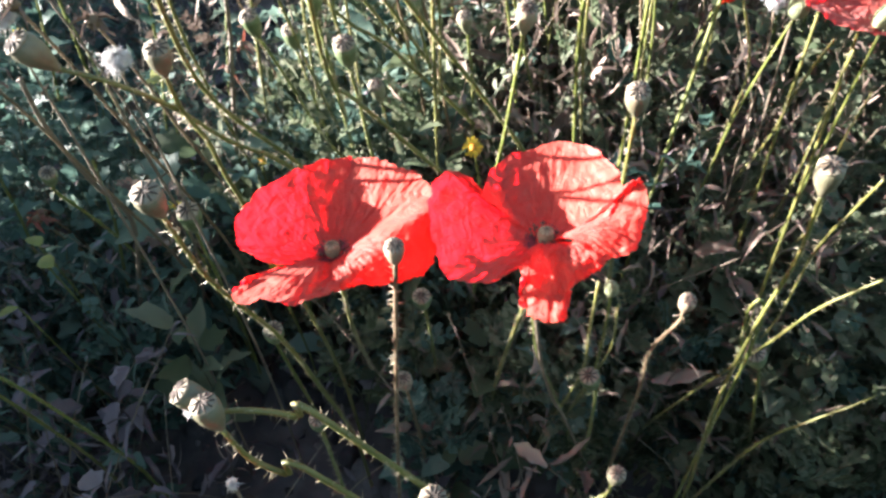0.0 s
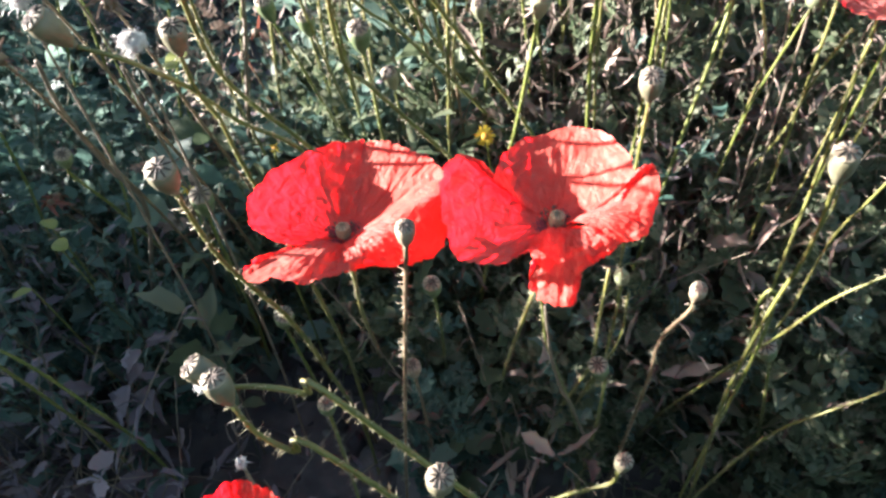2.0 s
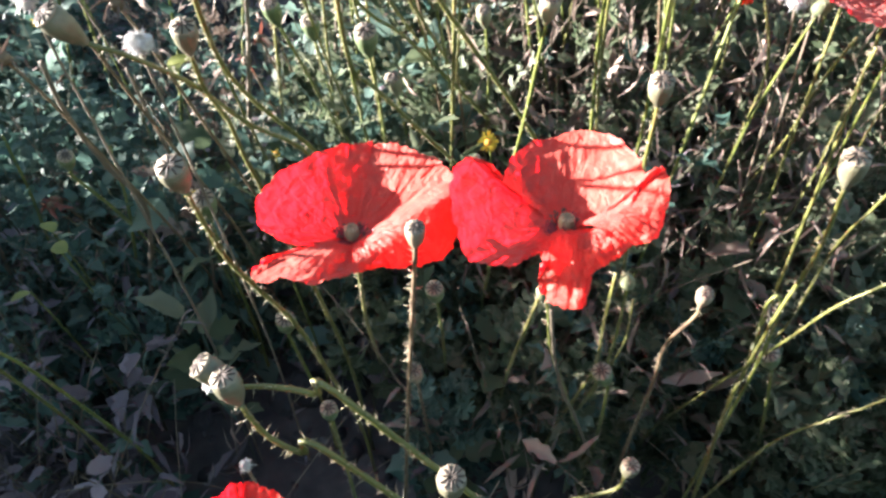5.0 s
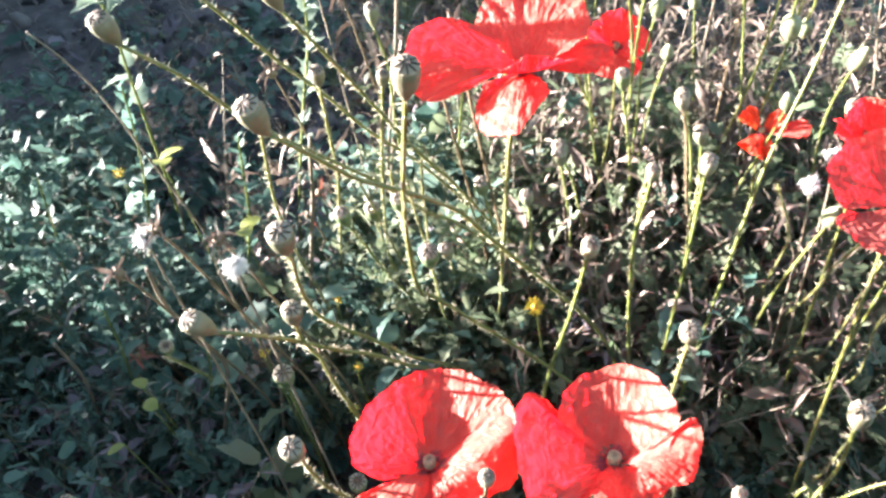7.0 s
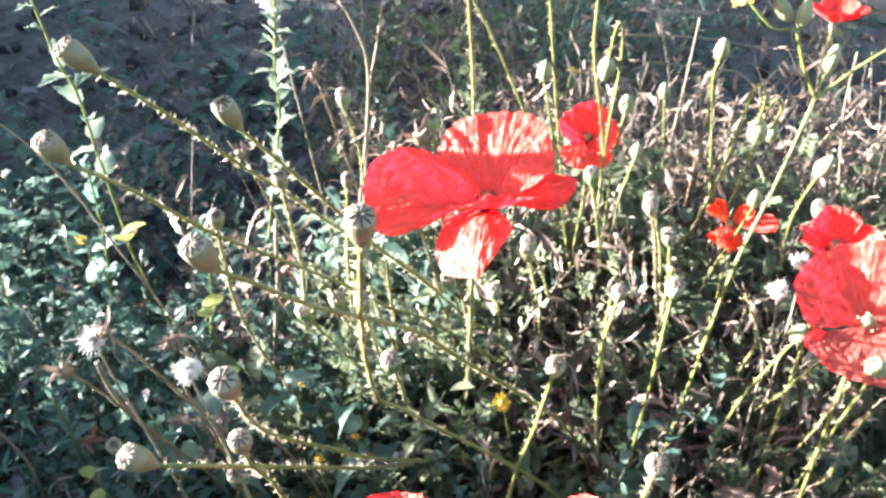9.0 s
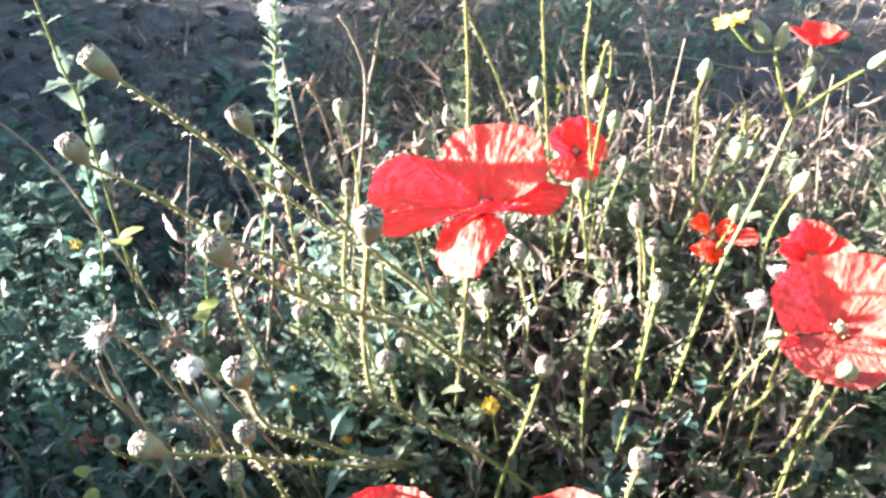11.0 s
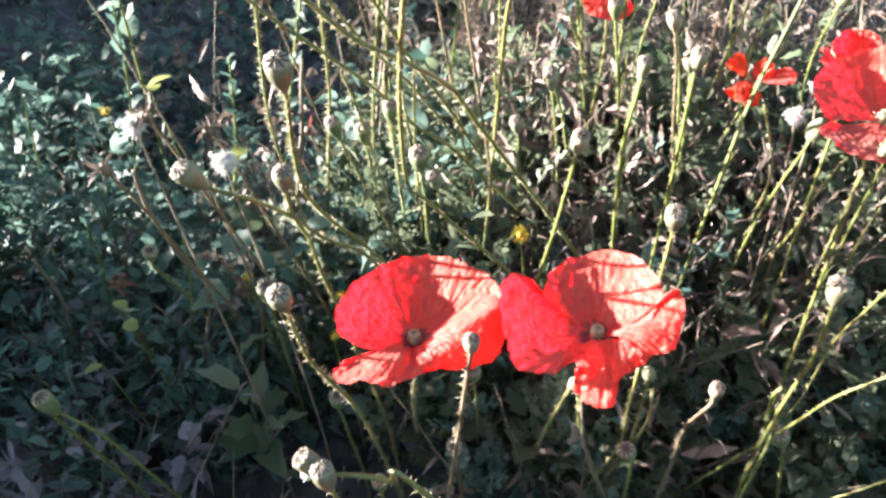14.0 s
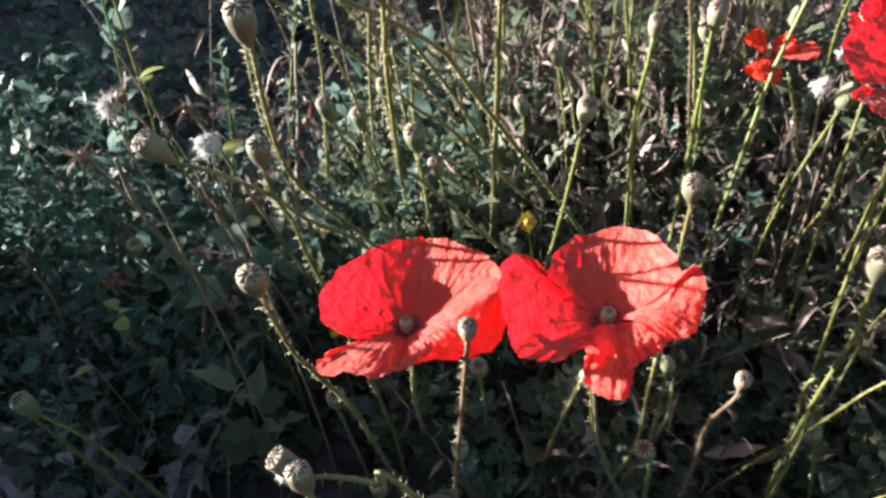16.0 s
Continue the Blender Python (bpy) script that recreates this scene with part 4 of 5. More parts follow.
poppy((0.1823, 0.2949, 0.4310), (-0.12, -0.35, 1), "open red poppy facing outwards, pale stamens showing", [(0.186, 0.298, 0.39), (0.19, 0.30, 0.32)], [
    [(195, 1.6, 0.2, 3.0, 0.3), (176, 1.8, 0.4, 3.2, 0.8), (147, 1.8, 0.6, 3.4, 1.4), (115, 1.8, 0.7, 3.4, 1.9), (87, 1.9, 0.8, 3.6, 2.25), (67, 1.9, 1.0, 3.7, 2.6), (50, 2.0, 1.0, 4.0, 2.7), (35, 2.0, 1.0, 4.0, 2.5)],
    [(42, 1.8, 0.8, 3.8, 2.2), (20, 1.9, 0.8, 3.6, 1.9), (0, 1.8, 0.7, 3.4, 1.5), (340, 1.6, 0.5, 3.0, 1.0), (315, 1.2, 0.3, 2.4, 0.6)],
    [(195, 1.5, 0.0, 3.0, 0.2), (204, 2.0, 0.0, 3.8, 0.2), (222, 2.2, -0.1, 4.2, 0.1), (240, 2.2, -0.1, 4.3, -0.05), (264, 2.0, -0.1, 3.9, -0.2), (283, 1.8, 0.0, 3.4, 0.0), (302, 1.5, 0.1, 2.7, 0.3), (325, 1.2, 0.2, 2.2, 0.6)],
], seed=6, pale=True, heart_r=0.0027)
poppy((0.2020, 0.3700, 0.4230), (-0.1, -0.3, 1), "red poppy partly hidden behind another bloom", [(0.202, 0.367, 0.39), (0.205, 0.37, 0.32)], [
    dict(az=90, half=76, long=0.024, e0=25, e1=62),
    dict(az=190, half=55, long=0.024, e0=15, e1=45),
    dict(az=330, half=72, long=0.024, e0=15, e1=40),
], seed=7)
poppy((0.4257, 0.8770, 0.4040), (0.05, 0.02, 1), "distant red poppy at the edge of the patch", [(0.428, 0.88, 0.34), (0.43, 0.88, 0.28)], [
    dict(az=60, half=70, long=0.036, e0=20, e1=52),
    dict(az=170, half=74, long=0.036, e0=15, e1=36),
    dict(az=270, half=76, long=0.030, e0=25, e1=40),
    dict(az=2, half=70, long=0.038, e0=15, e1=40),
], seed=8)
poppy((-0.0628, 0.0930, 0.3330), (0.0, 0.1, 1), "low red poppy under the taller blooms", [(-0.062, 0.097, 0.31), (-0.06, 0.10, 0.25)], [
    dict(az=90, half=76, long=0.021, e0=25, e1=70),
    dict(az=190, half=72, long=0.021, e0=20, e1=60),
    dict(az=350, half=72, long=0.021, e0=20, e1=60),
    dict(az=270, half=72, long=0.018, e0=20, e1=50),
], seed=9)

# ---- seed heads, buds and stems ----

# ripe seed heads
seed_head([(-0.1443, 0.2644, 0.5741), (-0.1388, 0.2682, 0.5656), (-0.1256, 0.2894, 0.5388), (-0.1106, 0.3190, 0.5015), (-0.0957, 0.3422, 0.4722), (-0.0804, 0.3712, 0.4356), (-0.0534, 0.4082, 0.3888), (-0.0181, 0.4798, 0.2985)], r=0.0052)
seed_head([(-0.1463, 0.2406, 0.5510), (-0.1438, 0.2463, 0.5385), (-0.1301, 0.2597, 0.5200), (-0.1155, 0.2830, 0.4877), (-0.0906, 0.3064, 0.4554), (-0.0687, 0.3274, 0.4265), (-0.0487, 0.3530, 0.3910), (-0.0234, 0.3761, 0.3592)], r=0.005)
seed_head([(-0.0925, 0.2608, 0.5552), (-0.0894, 0.2665, 0.5426), (-0.0789, 0.2866, 0.5157), (-0.0672, 0.3115, 0.4823), (-0.0519, 0.3443, 0.4384), (-0.0303, 0.3819, 0.3882), (-0.0049, 0.4333, 0.3193)], r=0.0048)
seed_head([(-0.0870, 0.1999, 0.5372), (-0.0842, 0.2051, 0.5256), (-0.0741, 0.2148, 0.5109), (-0.0613, 0.2260, 0.4940), (-0.0449, 0.2332, 0.4832), (-0.0272, 0.2432, 0.4682), (-0.0143, 0.2599, 0.4429)], r=0.0052)
seed_head([(-0.0362, 0.1919, 0.5522), (-0.0383, 0.1997, 0.5348), (-0.0440, 0.2221, 0.4923), (-0.0473, 0.2440, 0.4506), (-0.0468, 0.2704, 0.4006), (-0.0319, 0.2817, 0.3790)], r=0.005)
seed_head([(-0.0773, 0.1774, 0.5061), (-0.0780, 0.1854, 0.4882), (-0.0846, 0.2078, 0.4562), (-0.0887, 0.2309, 0.4233), (-0.0845, 0.2492, 0.3971), (-0.0733, 0.2713, 0.3655), (-0.0600, 0.3023, 0.3213)], r=0.005)
seed_head([(-0.1212, 0.1873, 0.4606), (-0.1150, 0.1921, 0.4498), (-0.1043, 0.1994, 0.4407), (-0.0930, 0.2129, 0.4239), (-0.0847, 0.2362, 0.3949), (-0.0704, 0.2542, 0.3724), (-0.0620, 0.2917, 0.3256)], r=0.0052)
seed_head([(-0.0889, 0.2041, 0.4504), (-0.0906, 0.2088, 0.4370), (-0.0904, 0.2140, 0.4221), (-0.0866, 0.2197, 0.4057), (-0.0861, 0.2262, 0.3872), (-0.0838, 0.2350, 0.3621), (-0.0812, 0.2453, 0.3327)], r=0.0048)
seed_head([(-0.0818, 0.1539, 0.4326), (-0.0817, 0.1603, 0.4167), (-0.0822, 0.1680, 0.3977), (-0.0816, 0.1769, 0.3754), (-0.0762, 0.1874, 0.3493), (-0.0697, 0.2001, 0.3180), (-0.0654, 0.2270, 0.2511)], r=0.005)
seed_head([(-0.0707, 0.1146, 0.3962), (-0.0655, 0.1150, 0.3897), (-0.0524, 0.1151, 0.3863), (-0.0407, 0.1153, 0.3828), (-0.0274, 0.1158, 0.3731)], r=0.0045)
seed_head([(-0.0629, 0.1100, 0.3971), (-0.0608, 0.1106, 0.3849), (-0.0562, 0.1114, 0.3688), (-0.0467, 0.1119, 0.3585), (-0.0334, 0.1123, 0.3515)], r=0.0045)
seed_head([(-0.0150, 0.1613, 0.4067), (-0.0154, 0.1653, 0.3918), (-0.0179, 0.1781, 0.3450), (-0.0218, 0.1978, 0.2731), (-0.0270, 0.2282, 0.1620)], r=0.0037, tone='tan')
seed_head([(-0.0025, 0.0917, 0.3816), (-0.0025, 0.0956, 0.3573), (-0.0036, 0.1012, 0.3223)], r=0.0045)
seed_head([(0.0960, 0.1917, 0.3513), (0.0980, 0.1977, 0.3311), (0.0938, 0.2060, 0.3029), (0.0996, 0.2182, 0.2616), (0.1052, 0.2333, 0.2102), (0.1134, 0.2564, 0.1318)], r=0.0038, tone='tan')
seed_head([(0.0657, 0.2117, 0.4313), (0.0694, 0.2205, 0.4117), (0.0752, 0.2377, 0.3805), (0.0844, 0.2631, 0.3341), (0.1141, 0.3420, 0.1902)], r=0.005)
seed_head([(0.1180, 0.1761, 0.4262), (0.1213, 0.1793, 0.4101), (0.1269, 0.1857, 0.3778), (0.1289, 0.1947, 0.3329), (0.1357, 0.2089, 0.2619), (0.1500, 0.2257, 0.1780)], r=0.005)
seed_head([(0.0653, 0.1400, 0.3112), (0.0656, 0.1456, 0.2849), (0.0557, 0.1481, 0.2732), (0.0435, 0.1517, 0.2565)], r=0.004)
seed_head([(-0.0928, 0.3180, 0.4975), (-0.0942, 0.3250, 0.4820), (-0.0996, 0.3514, 0.4442), (-0.1062, 0.3826, 0.3997), (-0.1217, 0.4315, 0.3297)], r=0.0042)
seed_head([(-0.1131, 0.2860, 0.4949), (-0.1168, 0.2927, 0.4801), (-0.1322, 0.3345, 0.4068), (-0.1377, 0.3736, 0.3381), (-0.1397, 0.4218, 0.2536)], r=0.004)
seed_head([(-0.0640, 0.3340, 0.4880), (-0.0667, 0.3416, 0.4711), (-0.0827, 0.4064, 0.3786), (-0.0963, 0.4794, 0.2742)], r=0.0038)
seed_head([(-0.2049, 0.2980, 0.3354), (-0.2111, 0.3069, 0.3157), (-0.2127, 0.3212, 0.2941), (-0.2152, 0.3410, 0.2643), (-0.2222, 0.3728, 0.2162)], r=0.005, tone='green')
seed_head([(-0.0974, 0.3390, 0.4020), (-0.0957, 0.3455, 0.3876), (-0.0913, 0.3732, 0.3480), (-0.0864, 0.4113, 0.2936), (-0.0770, 0.4470, 0.2426)], r=0.0055, tone='green')
seed_head([(-0.0883, 0.3870, 0.3726), (-0.0880, 0.3942, 0.3566), (-0.0894, 0.4326, 0.3018), (-0.0905, 0.4803, 0.2337)], r=0.0062, tone='green')
seed_head([(-0.1408, 0.3030, 0.3064), (-0.1452, 0.3172, 0.2688), (-0.1507, 0.3444, 0.1967)], r=0.0075, tone='green')
seed_head([(-0.2469, 0.2200, 0.2933), (-0.2449, 0.2243, 0.2768), (-0.2325, 0.2326, 0.2454), (-0.2252, 0.2466, 0.1919)], r=0.006, tone='green')
seed_head([(0.0781, 0.2641, 0.4772), (0.0803, 0.2722, 0.4591), (0.0906, 0.3016, 0.3954), (0.1018, 0.3359, 0.3207), (0.1137, 0.3735, 0.2392)], r=0.0042, tone='pale')
seed_head([(0.0317, 0.2550, 0.4417), (0.0309, 0.2659, 0.4141), (0.0291, 0.2845, 0.3667), (0.0251, 0.3088, 0.3052), (0.0238, 0.3310, 0.2488)], r=0.0048, tone='pale')
seed_head([(0.0568, 0.2675, 0.4715), (0.0582, 0.2771, 0.4502), (0.0601, 0.2946, 0.4127), (0.0725, 0.3310, 0.3352), (0.0895, 0.3732, 0.2450)], r=0.0036, tone='pale')
seed_head([(0.0966, 0.3790, 0.4527), (0.1044, 0.3881, 0.4324), (0.1264, 0.4289, 0.3741), (0.1615, 0.5094, 0.2592)], r=0.0045, tone='pale')
seed_head([(0.0120, 0.3889, 0.3799), (0.0154, 0.3990, 0.3574), (0.0208, 0.4350, 0.2965), (0.0230, 0.5020, 0.1831)], r=0.005, tone='pale')
seed_head([(0.0300, 0.3820, 0.4139), (0.0342, 0.3901, 0.3959), (0.0502, 0.4447, 0.3108), (0.0647, 0.5173, 0.1975)], r=0.005, tone='pale')
seed_head([(0.1099, 0.3767, 0.4299), (0.1153, 0.3843, 0.4132), (0.1373, 0.4350, 0.3406), (0.1662, 0.5107, 0.2324)], r=0.005, tone='pale')
seed_head([(0.0708, 0.4200, 0.4470), (0.0750, 0.4295, 0.4259), (0.0929, 0.4735, 0.3631), (0.1213, 0.5528, 0.2498)], r=0.0055, tone='green')
seed_head([(0.0321, 0.4000, 0.4091), (0.0361, 0.4059, 0.3959), (0.0482, 0.4319, 0.3588), (0.0610, 0.4690, 0.3059)], r=0.0055, tone='pale')
seed_head([(-0.0170, 0.3800, 0.3954), (-0.0146, 0.3868, 0.3802), (-0.0094, 0.4178, 0.3360), (-0.0041, 0.4604, 0.2751)], r=0.0055, tone='green')
seed_head([(-0.0422, 0.3933, 0.3339), (-0.0402, 0.3992, 0.3209), (-0.0378, 0.4347, 0.2702), (-0.0375, 0.4628, 0.2300)], r=0.006, tone='pale')
seed_head([(-0.0435, 0.2900, 0.4109), (-0.0433, 0.2952, 0.3994), (-0.0430, 0.3216, 0.3617), (-0.0438, 0.3559, 0.3127)], r=0.006, tone='green')
seed_head([(-0.0620, 0.3300, 0.4173), (-0.0626, 0.3378, 0.4000), (-0.0646, 0.3809, 0.3383), (-0.0665, 0.4378, 0.2572)], r=0.005, tone='green')
seed_head([(-0.0939, 0.2600, 0.2565), (-0.0964, 0.2680, 0.2324), (-0.0951, 0.2884, 0.1710)], r=0.0065, tone='green')
seed_head([(-0.0220, 0.2400, 0.2392), (-0.0200, 0.2470, 0.2145), (-0.0168, 0.2620, 0.1615)], r=0.0055, tone='tan')
seed_head([(-0.0119, 0.2700, 0.2728), (-0.0104, 0.2778, 0.2530), (-0.0068, 0.2997, 0.1971), (-0.0030, 0.3392, 0.0964)], r=0.006, tone='green')
seed_head([(0.0729, 0.2200, 0.2671), (0.0813, 0.2275, 0.2408), (0.0887, 0.2445, 0.1811), (0.0951, 0.2649, 0.1097)], r=0.006, tone='green')
seed_head([(0.1646, 0.2400, 0.2607), (0.1784, 0.2490, 0.2303), (0.2012, 0.2683, 0.1650)], r=0.0065, tone='green')
seed_head([(-0.0613, 0.2000, 0.2586), (-0.0615, 0.2060, 0.2349), (-0.0622, 0.2177, 0.1891), (-0.0628, 0.2289, 0.1453)], r=0.005, tone='green')
seed_head([(0.2273, 0.4400, 0.4126), (0.2340, 0.4481, 0.3946), (0.2582, 0.4852, 0.3416), (0.2966, 0.5423, 0.2601)], r=0.006, tone='pale')
seed_head([(-0.0302, 0.5000, 0.4474), (-0.0299, 0.5064, 0.4314), (-0.0293, 0.5167, 0.4057), (-0.0326, 0.5319, 0.3676)], r=0.006, tone='pale')
seed_head([(-0.0932, 0.5057, 0.4639), (-0.0941, 0.5118, 0.4487), (-0.0886, 0.5274, 0.4097), (-0.0893, 0.5452, 0.3651)], r=0.006, tone='pale')
seed_head([(0.0910, 0.3600, 0.4594), (0.0957, 0.3661, 0.4458), (0.1061, 0.3856, 0.4181), (0.1219, 0.4204, 0.3683)], r=0.0045, tone='tan')

# closed flower buds
bud([(0.1515, 0.2900, 0.4342), (0.1560, 0.3048, 0.4012), (0.1576, 0.3304, 0.3515), (0.1698, 0.3703, 0.2736)], r=0.0055)
bud([(0.1698, 0.2600, 0.4410), (0.1788, 0.2739, 0.4088), (0.1884, 0.2925, 0.3656), (0.2124, 0.3359, 0.2649)], r=0.0055)
bud([(0.2018, 0.4000, 0.4672), (0.2007, 0.4086, 0.4481), (0.2068, 0.4291, 0.4188), (0.2199, 0.4560, 0.3803), (0.2491, 0.5037, 0.3122)], r=0.006)
bud([(0.0423, 0.4600, 0.5020), (0.0426, 0.4659, 0.4872), (0.0472, 0.4732, 0.4691), (0.0559, 0.4893, 0.4287)], r=0.0055)
bud([(0.0966, 0.4600, 0.4803), (0.0969, 0.4674, 0.4618), (0.0972, 0.4828, 0.4234), (0.1023, 0.5019, 0.3756)], r=0.0055)
bud([(0.1637, 0.5000, 0.5036), (0.1658, 0.5070, 0.4860), (0.1666, 0.5136, 0.4697), (0.1823, 0.5346, 0.4170)], r=0.006)
bud([(0.1017, 0.4400, 0.4558), (0.1035, 0.4488, 0.4364), (0.1042, 0.4731, 0.4016), (0.1109, 0.5083, 0.3513)], r=0.0045)
bud([(0.1922, 0.4600, 0.4118), (0.1995, 0.4706, 0.3852), (0.1951, 0.4784, 0.3658), (0.1938, 0.4866, 0.3452)], r=0.006)
bud([(0.1590, 0.6000, 0.4351), (0.1636, 0.6071, 0.4174), (0.1736, 0.6237, 0.3758), (0.1889, 0.6473, 0.3169)], r=0.006)

# nodding buds on hooked stems
bud([(0.0708, 0.4200, 0.5037), (0.0710, 0.4119, 0.5217), (0.0698, 0.4003, 0.5383), (0.0708, 0.3967, 0.5434), (0.0741, 0.4010, 0.5372), (0.0797, 0.4223, 0.5068), (0.0857, 0.4578, 0.4561), (0.0991, 0.5166, 0.3721), (0.1251, 0.6065, 0.2437)], r=0.0055)
bud([(0.1705, 0.4300, 0.4597), (0.1632, 0.4197, 0.4825), (0.1588, 0.4081, 0.4992), (0.1519, 0.4013, 0.5089), (0.1499, 0.4049, 0.5037), (0.1551, 0.4233, 0.4774), (0.1645, 0.4535, 0.4343), (0.1730, 0.4948, 0.3753), (0.1803, 0.5421, 0.3078)], r=0.007)
bud([(0.1826, 0.4400, 0.4570), (0.1785, 0.4326, 0.4734), (0.1766, 0.4237, 0.4861), (0.1704, 0.4183, 0.4938), (0.1695, 0.4237, 0.4861), (0.1774, 0.4462, 0.4540), (0.1887, 0.4832, 0.4012), (0.2059, 0.5462, 0.3111)], r=0.005)
bud([(0.1369, 0.2100, 0.2960), (0.1324, 0.2069, 0.3116), (0.1288, 0.2035, 0.3286), (0.1289, 0.2012, 0.3400), (0.1326, 0.2016, 0.3379), (0.1369, 0.2048, 0.3219), (0.1433, 0.2133, 0.2793), (0.1510, 0.2286, 0.2031)], r=0.002)
bud([(0.0343, 0.2000, 0.3373), (0.0331, 0.1940, 0.3536), (0.0385, 0.2042, 0.3256), (0.0473, 0.2220, 0.2770), (0.0711, 0.2534, 0.1909)], r=0.0035)
bud([(0.0703, 0.2100, 0.3425), (0.0753, 0.2178, 0.3202), (0.0798, 0.2316, 0.2804), (0.0856, 0.2556, 0.2115), (0.0809, 0.2801, 0.1408)], r=0.004)

# bare bristly stems
bare_stem([(-0.0083, 0.3600, 0.5781), (-0.0067, 0.3724, 0.5604), (-0.0039, 0.4000, 0.5210), (-0.0015, 0.4361, 0.4694), (0.0026, 0.4857, 0.3985)])
bare_stem([(0.0354, 0.4200, 0.5651), (0.0392, 0.4347, 0.5442), (0.0483, 0.4671, 0.4978), (0.0592, 0.5053, 0.4432), (0.0776, 0.5681, 0.3536)])
bare_stem([(0.0572, 0.3900, 0.5715), (0.0597, 0.4035, 0.5522), (0.0662, 0.4304, 0.5139), (0.0891, 0.4855, 0.4351), (0.1085, 0.5579, 0.3317), (0.1258, 0.6225, 0.2394)])
bare_stem([(-0.0109, 0.4500, 0.5588), (-0.0008, 0.4597, 0.5345), (0.0104, 0.4689, 0.5115), (0.0230, 0.4809, 0.4816), (0.0348, 0.4923, 0.4530)], r=0.0008)
bare_stem([(-0.0895, 0.5000, 0.5274), (-0.0822, 0.5048, 0.5115), (-0.0757, 0.5138, 0.4815), (-0.0812, 0.5300, 0.4274), (-0.0924, 0.5494, 0.3628)], r=0.0011, tone='straw')
bare_stem([(-0.0634, 0.5200, 0.5222), (-0.0703, 0.5302, 0.4882), (-0.0783, 0.5402, 0.4549), (-0.0865, 0.5582, 0.3949), (-0.0941, 0.5735, 0.3438)], r=0.001, tone='straw')
bare_stem([(-0.0895, 0.3400, 0.4320), (-0.0861, 0.3673, 0.3930), (-0.0838, 0.4120, 0.3291), (-0.0771, 0.4846, 0.2255)])
bare_stem([(-0.0633, 0.3200, 0.4396), (-0.0657, 0.3491, 0.3980), (-0.0660, 0.3926, 0.3359), (-0.0676, 0.4639, 0.2341)])
bare_stem([(-0.0525, 0.3000, 0.4470), (-0.0527, 0.3304, 0.4035), (-0.0512, 0.3726, 0.3433), (-0.0533, 0.4350, 0.2542)])
bare_stem([(-0.0498, 0.3500, 0.4288), (-0.0534, 0.3816, 0.3837), (-0.0563, 0.4240, 0.3231), (-0.0632, 0.4988, 0.2163)])
bare_stem([(-0.0456, 0.3600, 0.4222), (-0.0319, 0.3820, 0.3909), (-0.0226, 0.4087, 0.3526), (-0.0151, 0.4533, 0.2890)])
bare_stem([(-0.1381, 0.4500, 0.3914), (-0.1435, 0.4580, 0.3646), (-0.1493, 0.4685, 0.3299), (-0.1612, 0.4839, 0.2783)], r=0.0016, tone='straw')
bare_stem([(-0.0054, 0.3300, 0.4367), (-0.0019, 0.3563, 0.3991), (-0.0019, 0.3994, 0.3376), (-0.0051, 0.4770, 0.2268)])
bare_stem([(0.0638, 0.3000, 0.4485), (0.0682, 0.3237, 0.4146), (0.0786, 0.3624, 0.3593), (0.0965, 0.4185, 0.2791)])
bare_stem([(0.0991, 0.3300, 0.4380), (0.1093, 0.3591, 0.3964), (0.1229, 0.3980, 0.3409), (0.1520, 0.4732, 0.2334)])
bare_stem([(0.1400, 0.3300, 0.4218), (0.1754, 0.3707, 0.3567), (0.1931, 0.4123, 0.2904), (0.2214, 0.4866, 0.1717)])
bare_stem([(0.1768, 0.3000, 0.4071), (0.1845, 0.3287, 0.3661), (0.1999, 0.3668, 0.3116), (0.2132, 0.4206, 0.2348), (0.2333, 0.5015, 0.1192)])
bare_stem([(0.1687, 0.2700, 0.4167), (0.1886, 0.3040, 0.3605), (0.2121, 0.3450, 0.2929), (0.2369, 0.3993, 0.2030), (0.2541, 0.4627, 0.0984)], r=0.0007, tone='olive')
bare_stem([(0.1841, 0.2700, 0.3974), (0.1973, 0.2944, 0.3496), (0.2318, 0.3400, 0.2605), (0.2307, 0.3826, 0.1771)], r=0.0007, tone='olive')
bare_stem([(0.1699, 0.2200, 0.3876), (0.1713, 0.2296, 0.3648), (0.1749, 0.2457, 0.3265), (0.2001, 0.2884, 0.2251), (0.2077, 0.3299, 0.1267)], r=0.0007, tone='olive')
bare_stem([(0.1748, 0.2000, 0.3533), (0.1695, 0.2046, 0.3416), (0.1631, 0.2120, 0.3225), (0.1603, 0.2296, 0.2777), (0.1519, 0.2618, 0.1954)], r=0.0007, tone='olive')
bare_stem([(0.1933, 0.1900, 0.2913), (0.1877, 0.1936, 0.2771), (0.1790, 0.1976, 0.2616), (0.1652, 0.2064, 0.2272), (0.1633, 0.2282, 0.1422)], r=0.0007)
bare_stem([(0.0621, 0.2000, 0.3521), (0.0676, 0.2166, 0.3055), (0.0749, 0.2387, 0.2433), (0.0720, 0.2657, 0.1675)])
bare_stem([(0.0792, 0.2200, 0.3180), (0.0866, 0.2377, 0.2644), (0.0826, 0.2618, 0.1916), (0.0805, 0.2860, 0.1185)], r=0.0007, tone='olive')
bare_stem([(0.0388, 0.2000, 0.3303), (0.0474, 0.2146, 0.2817), (0.0590, 0.2283, 0.2360), (0.0715, 0.2392, 0.1997)], tone='straw')
bare_stem([(-0.2123, 0.3200, 0.3764), (-0.2164, 0.3306, 0.3411), (-0.2124, 0.3447, 0.2942), (-0.2048, 0.3576, 0.2510), (-0.2369, 0.3864, 0.1549)], r=0.0016, tone='straw')
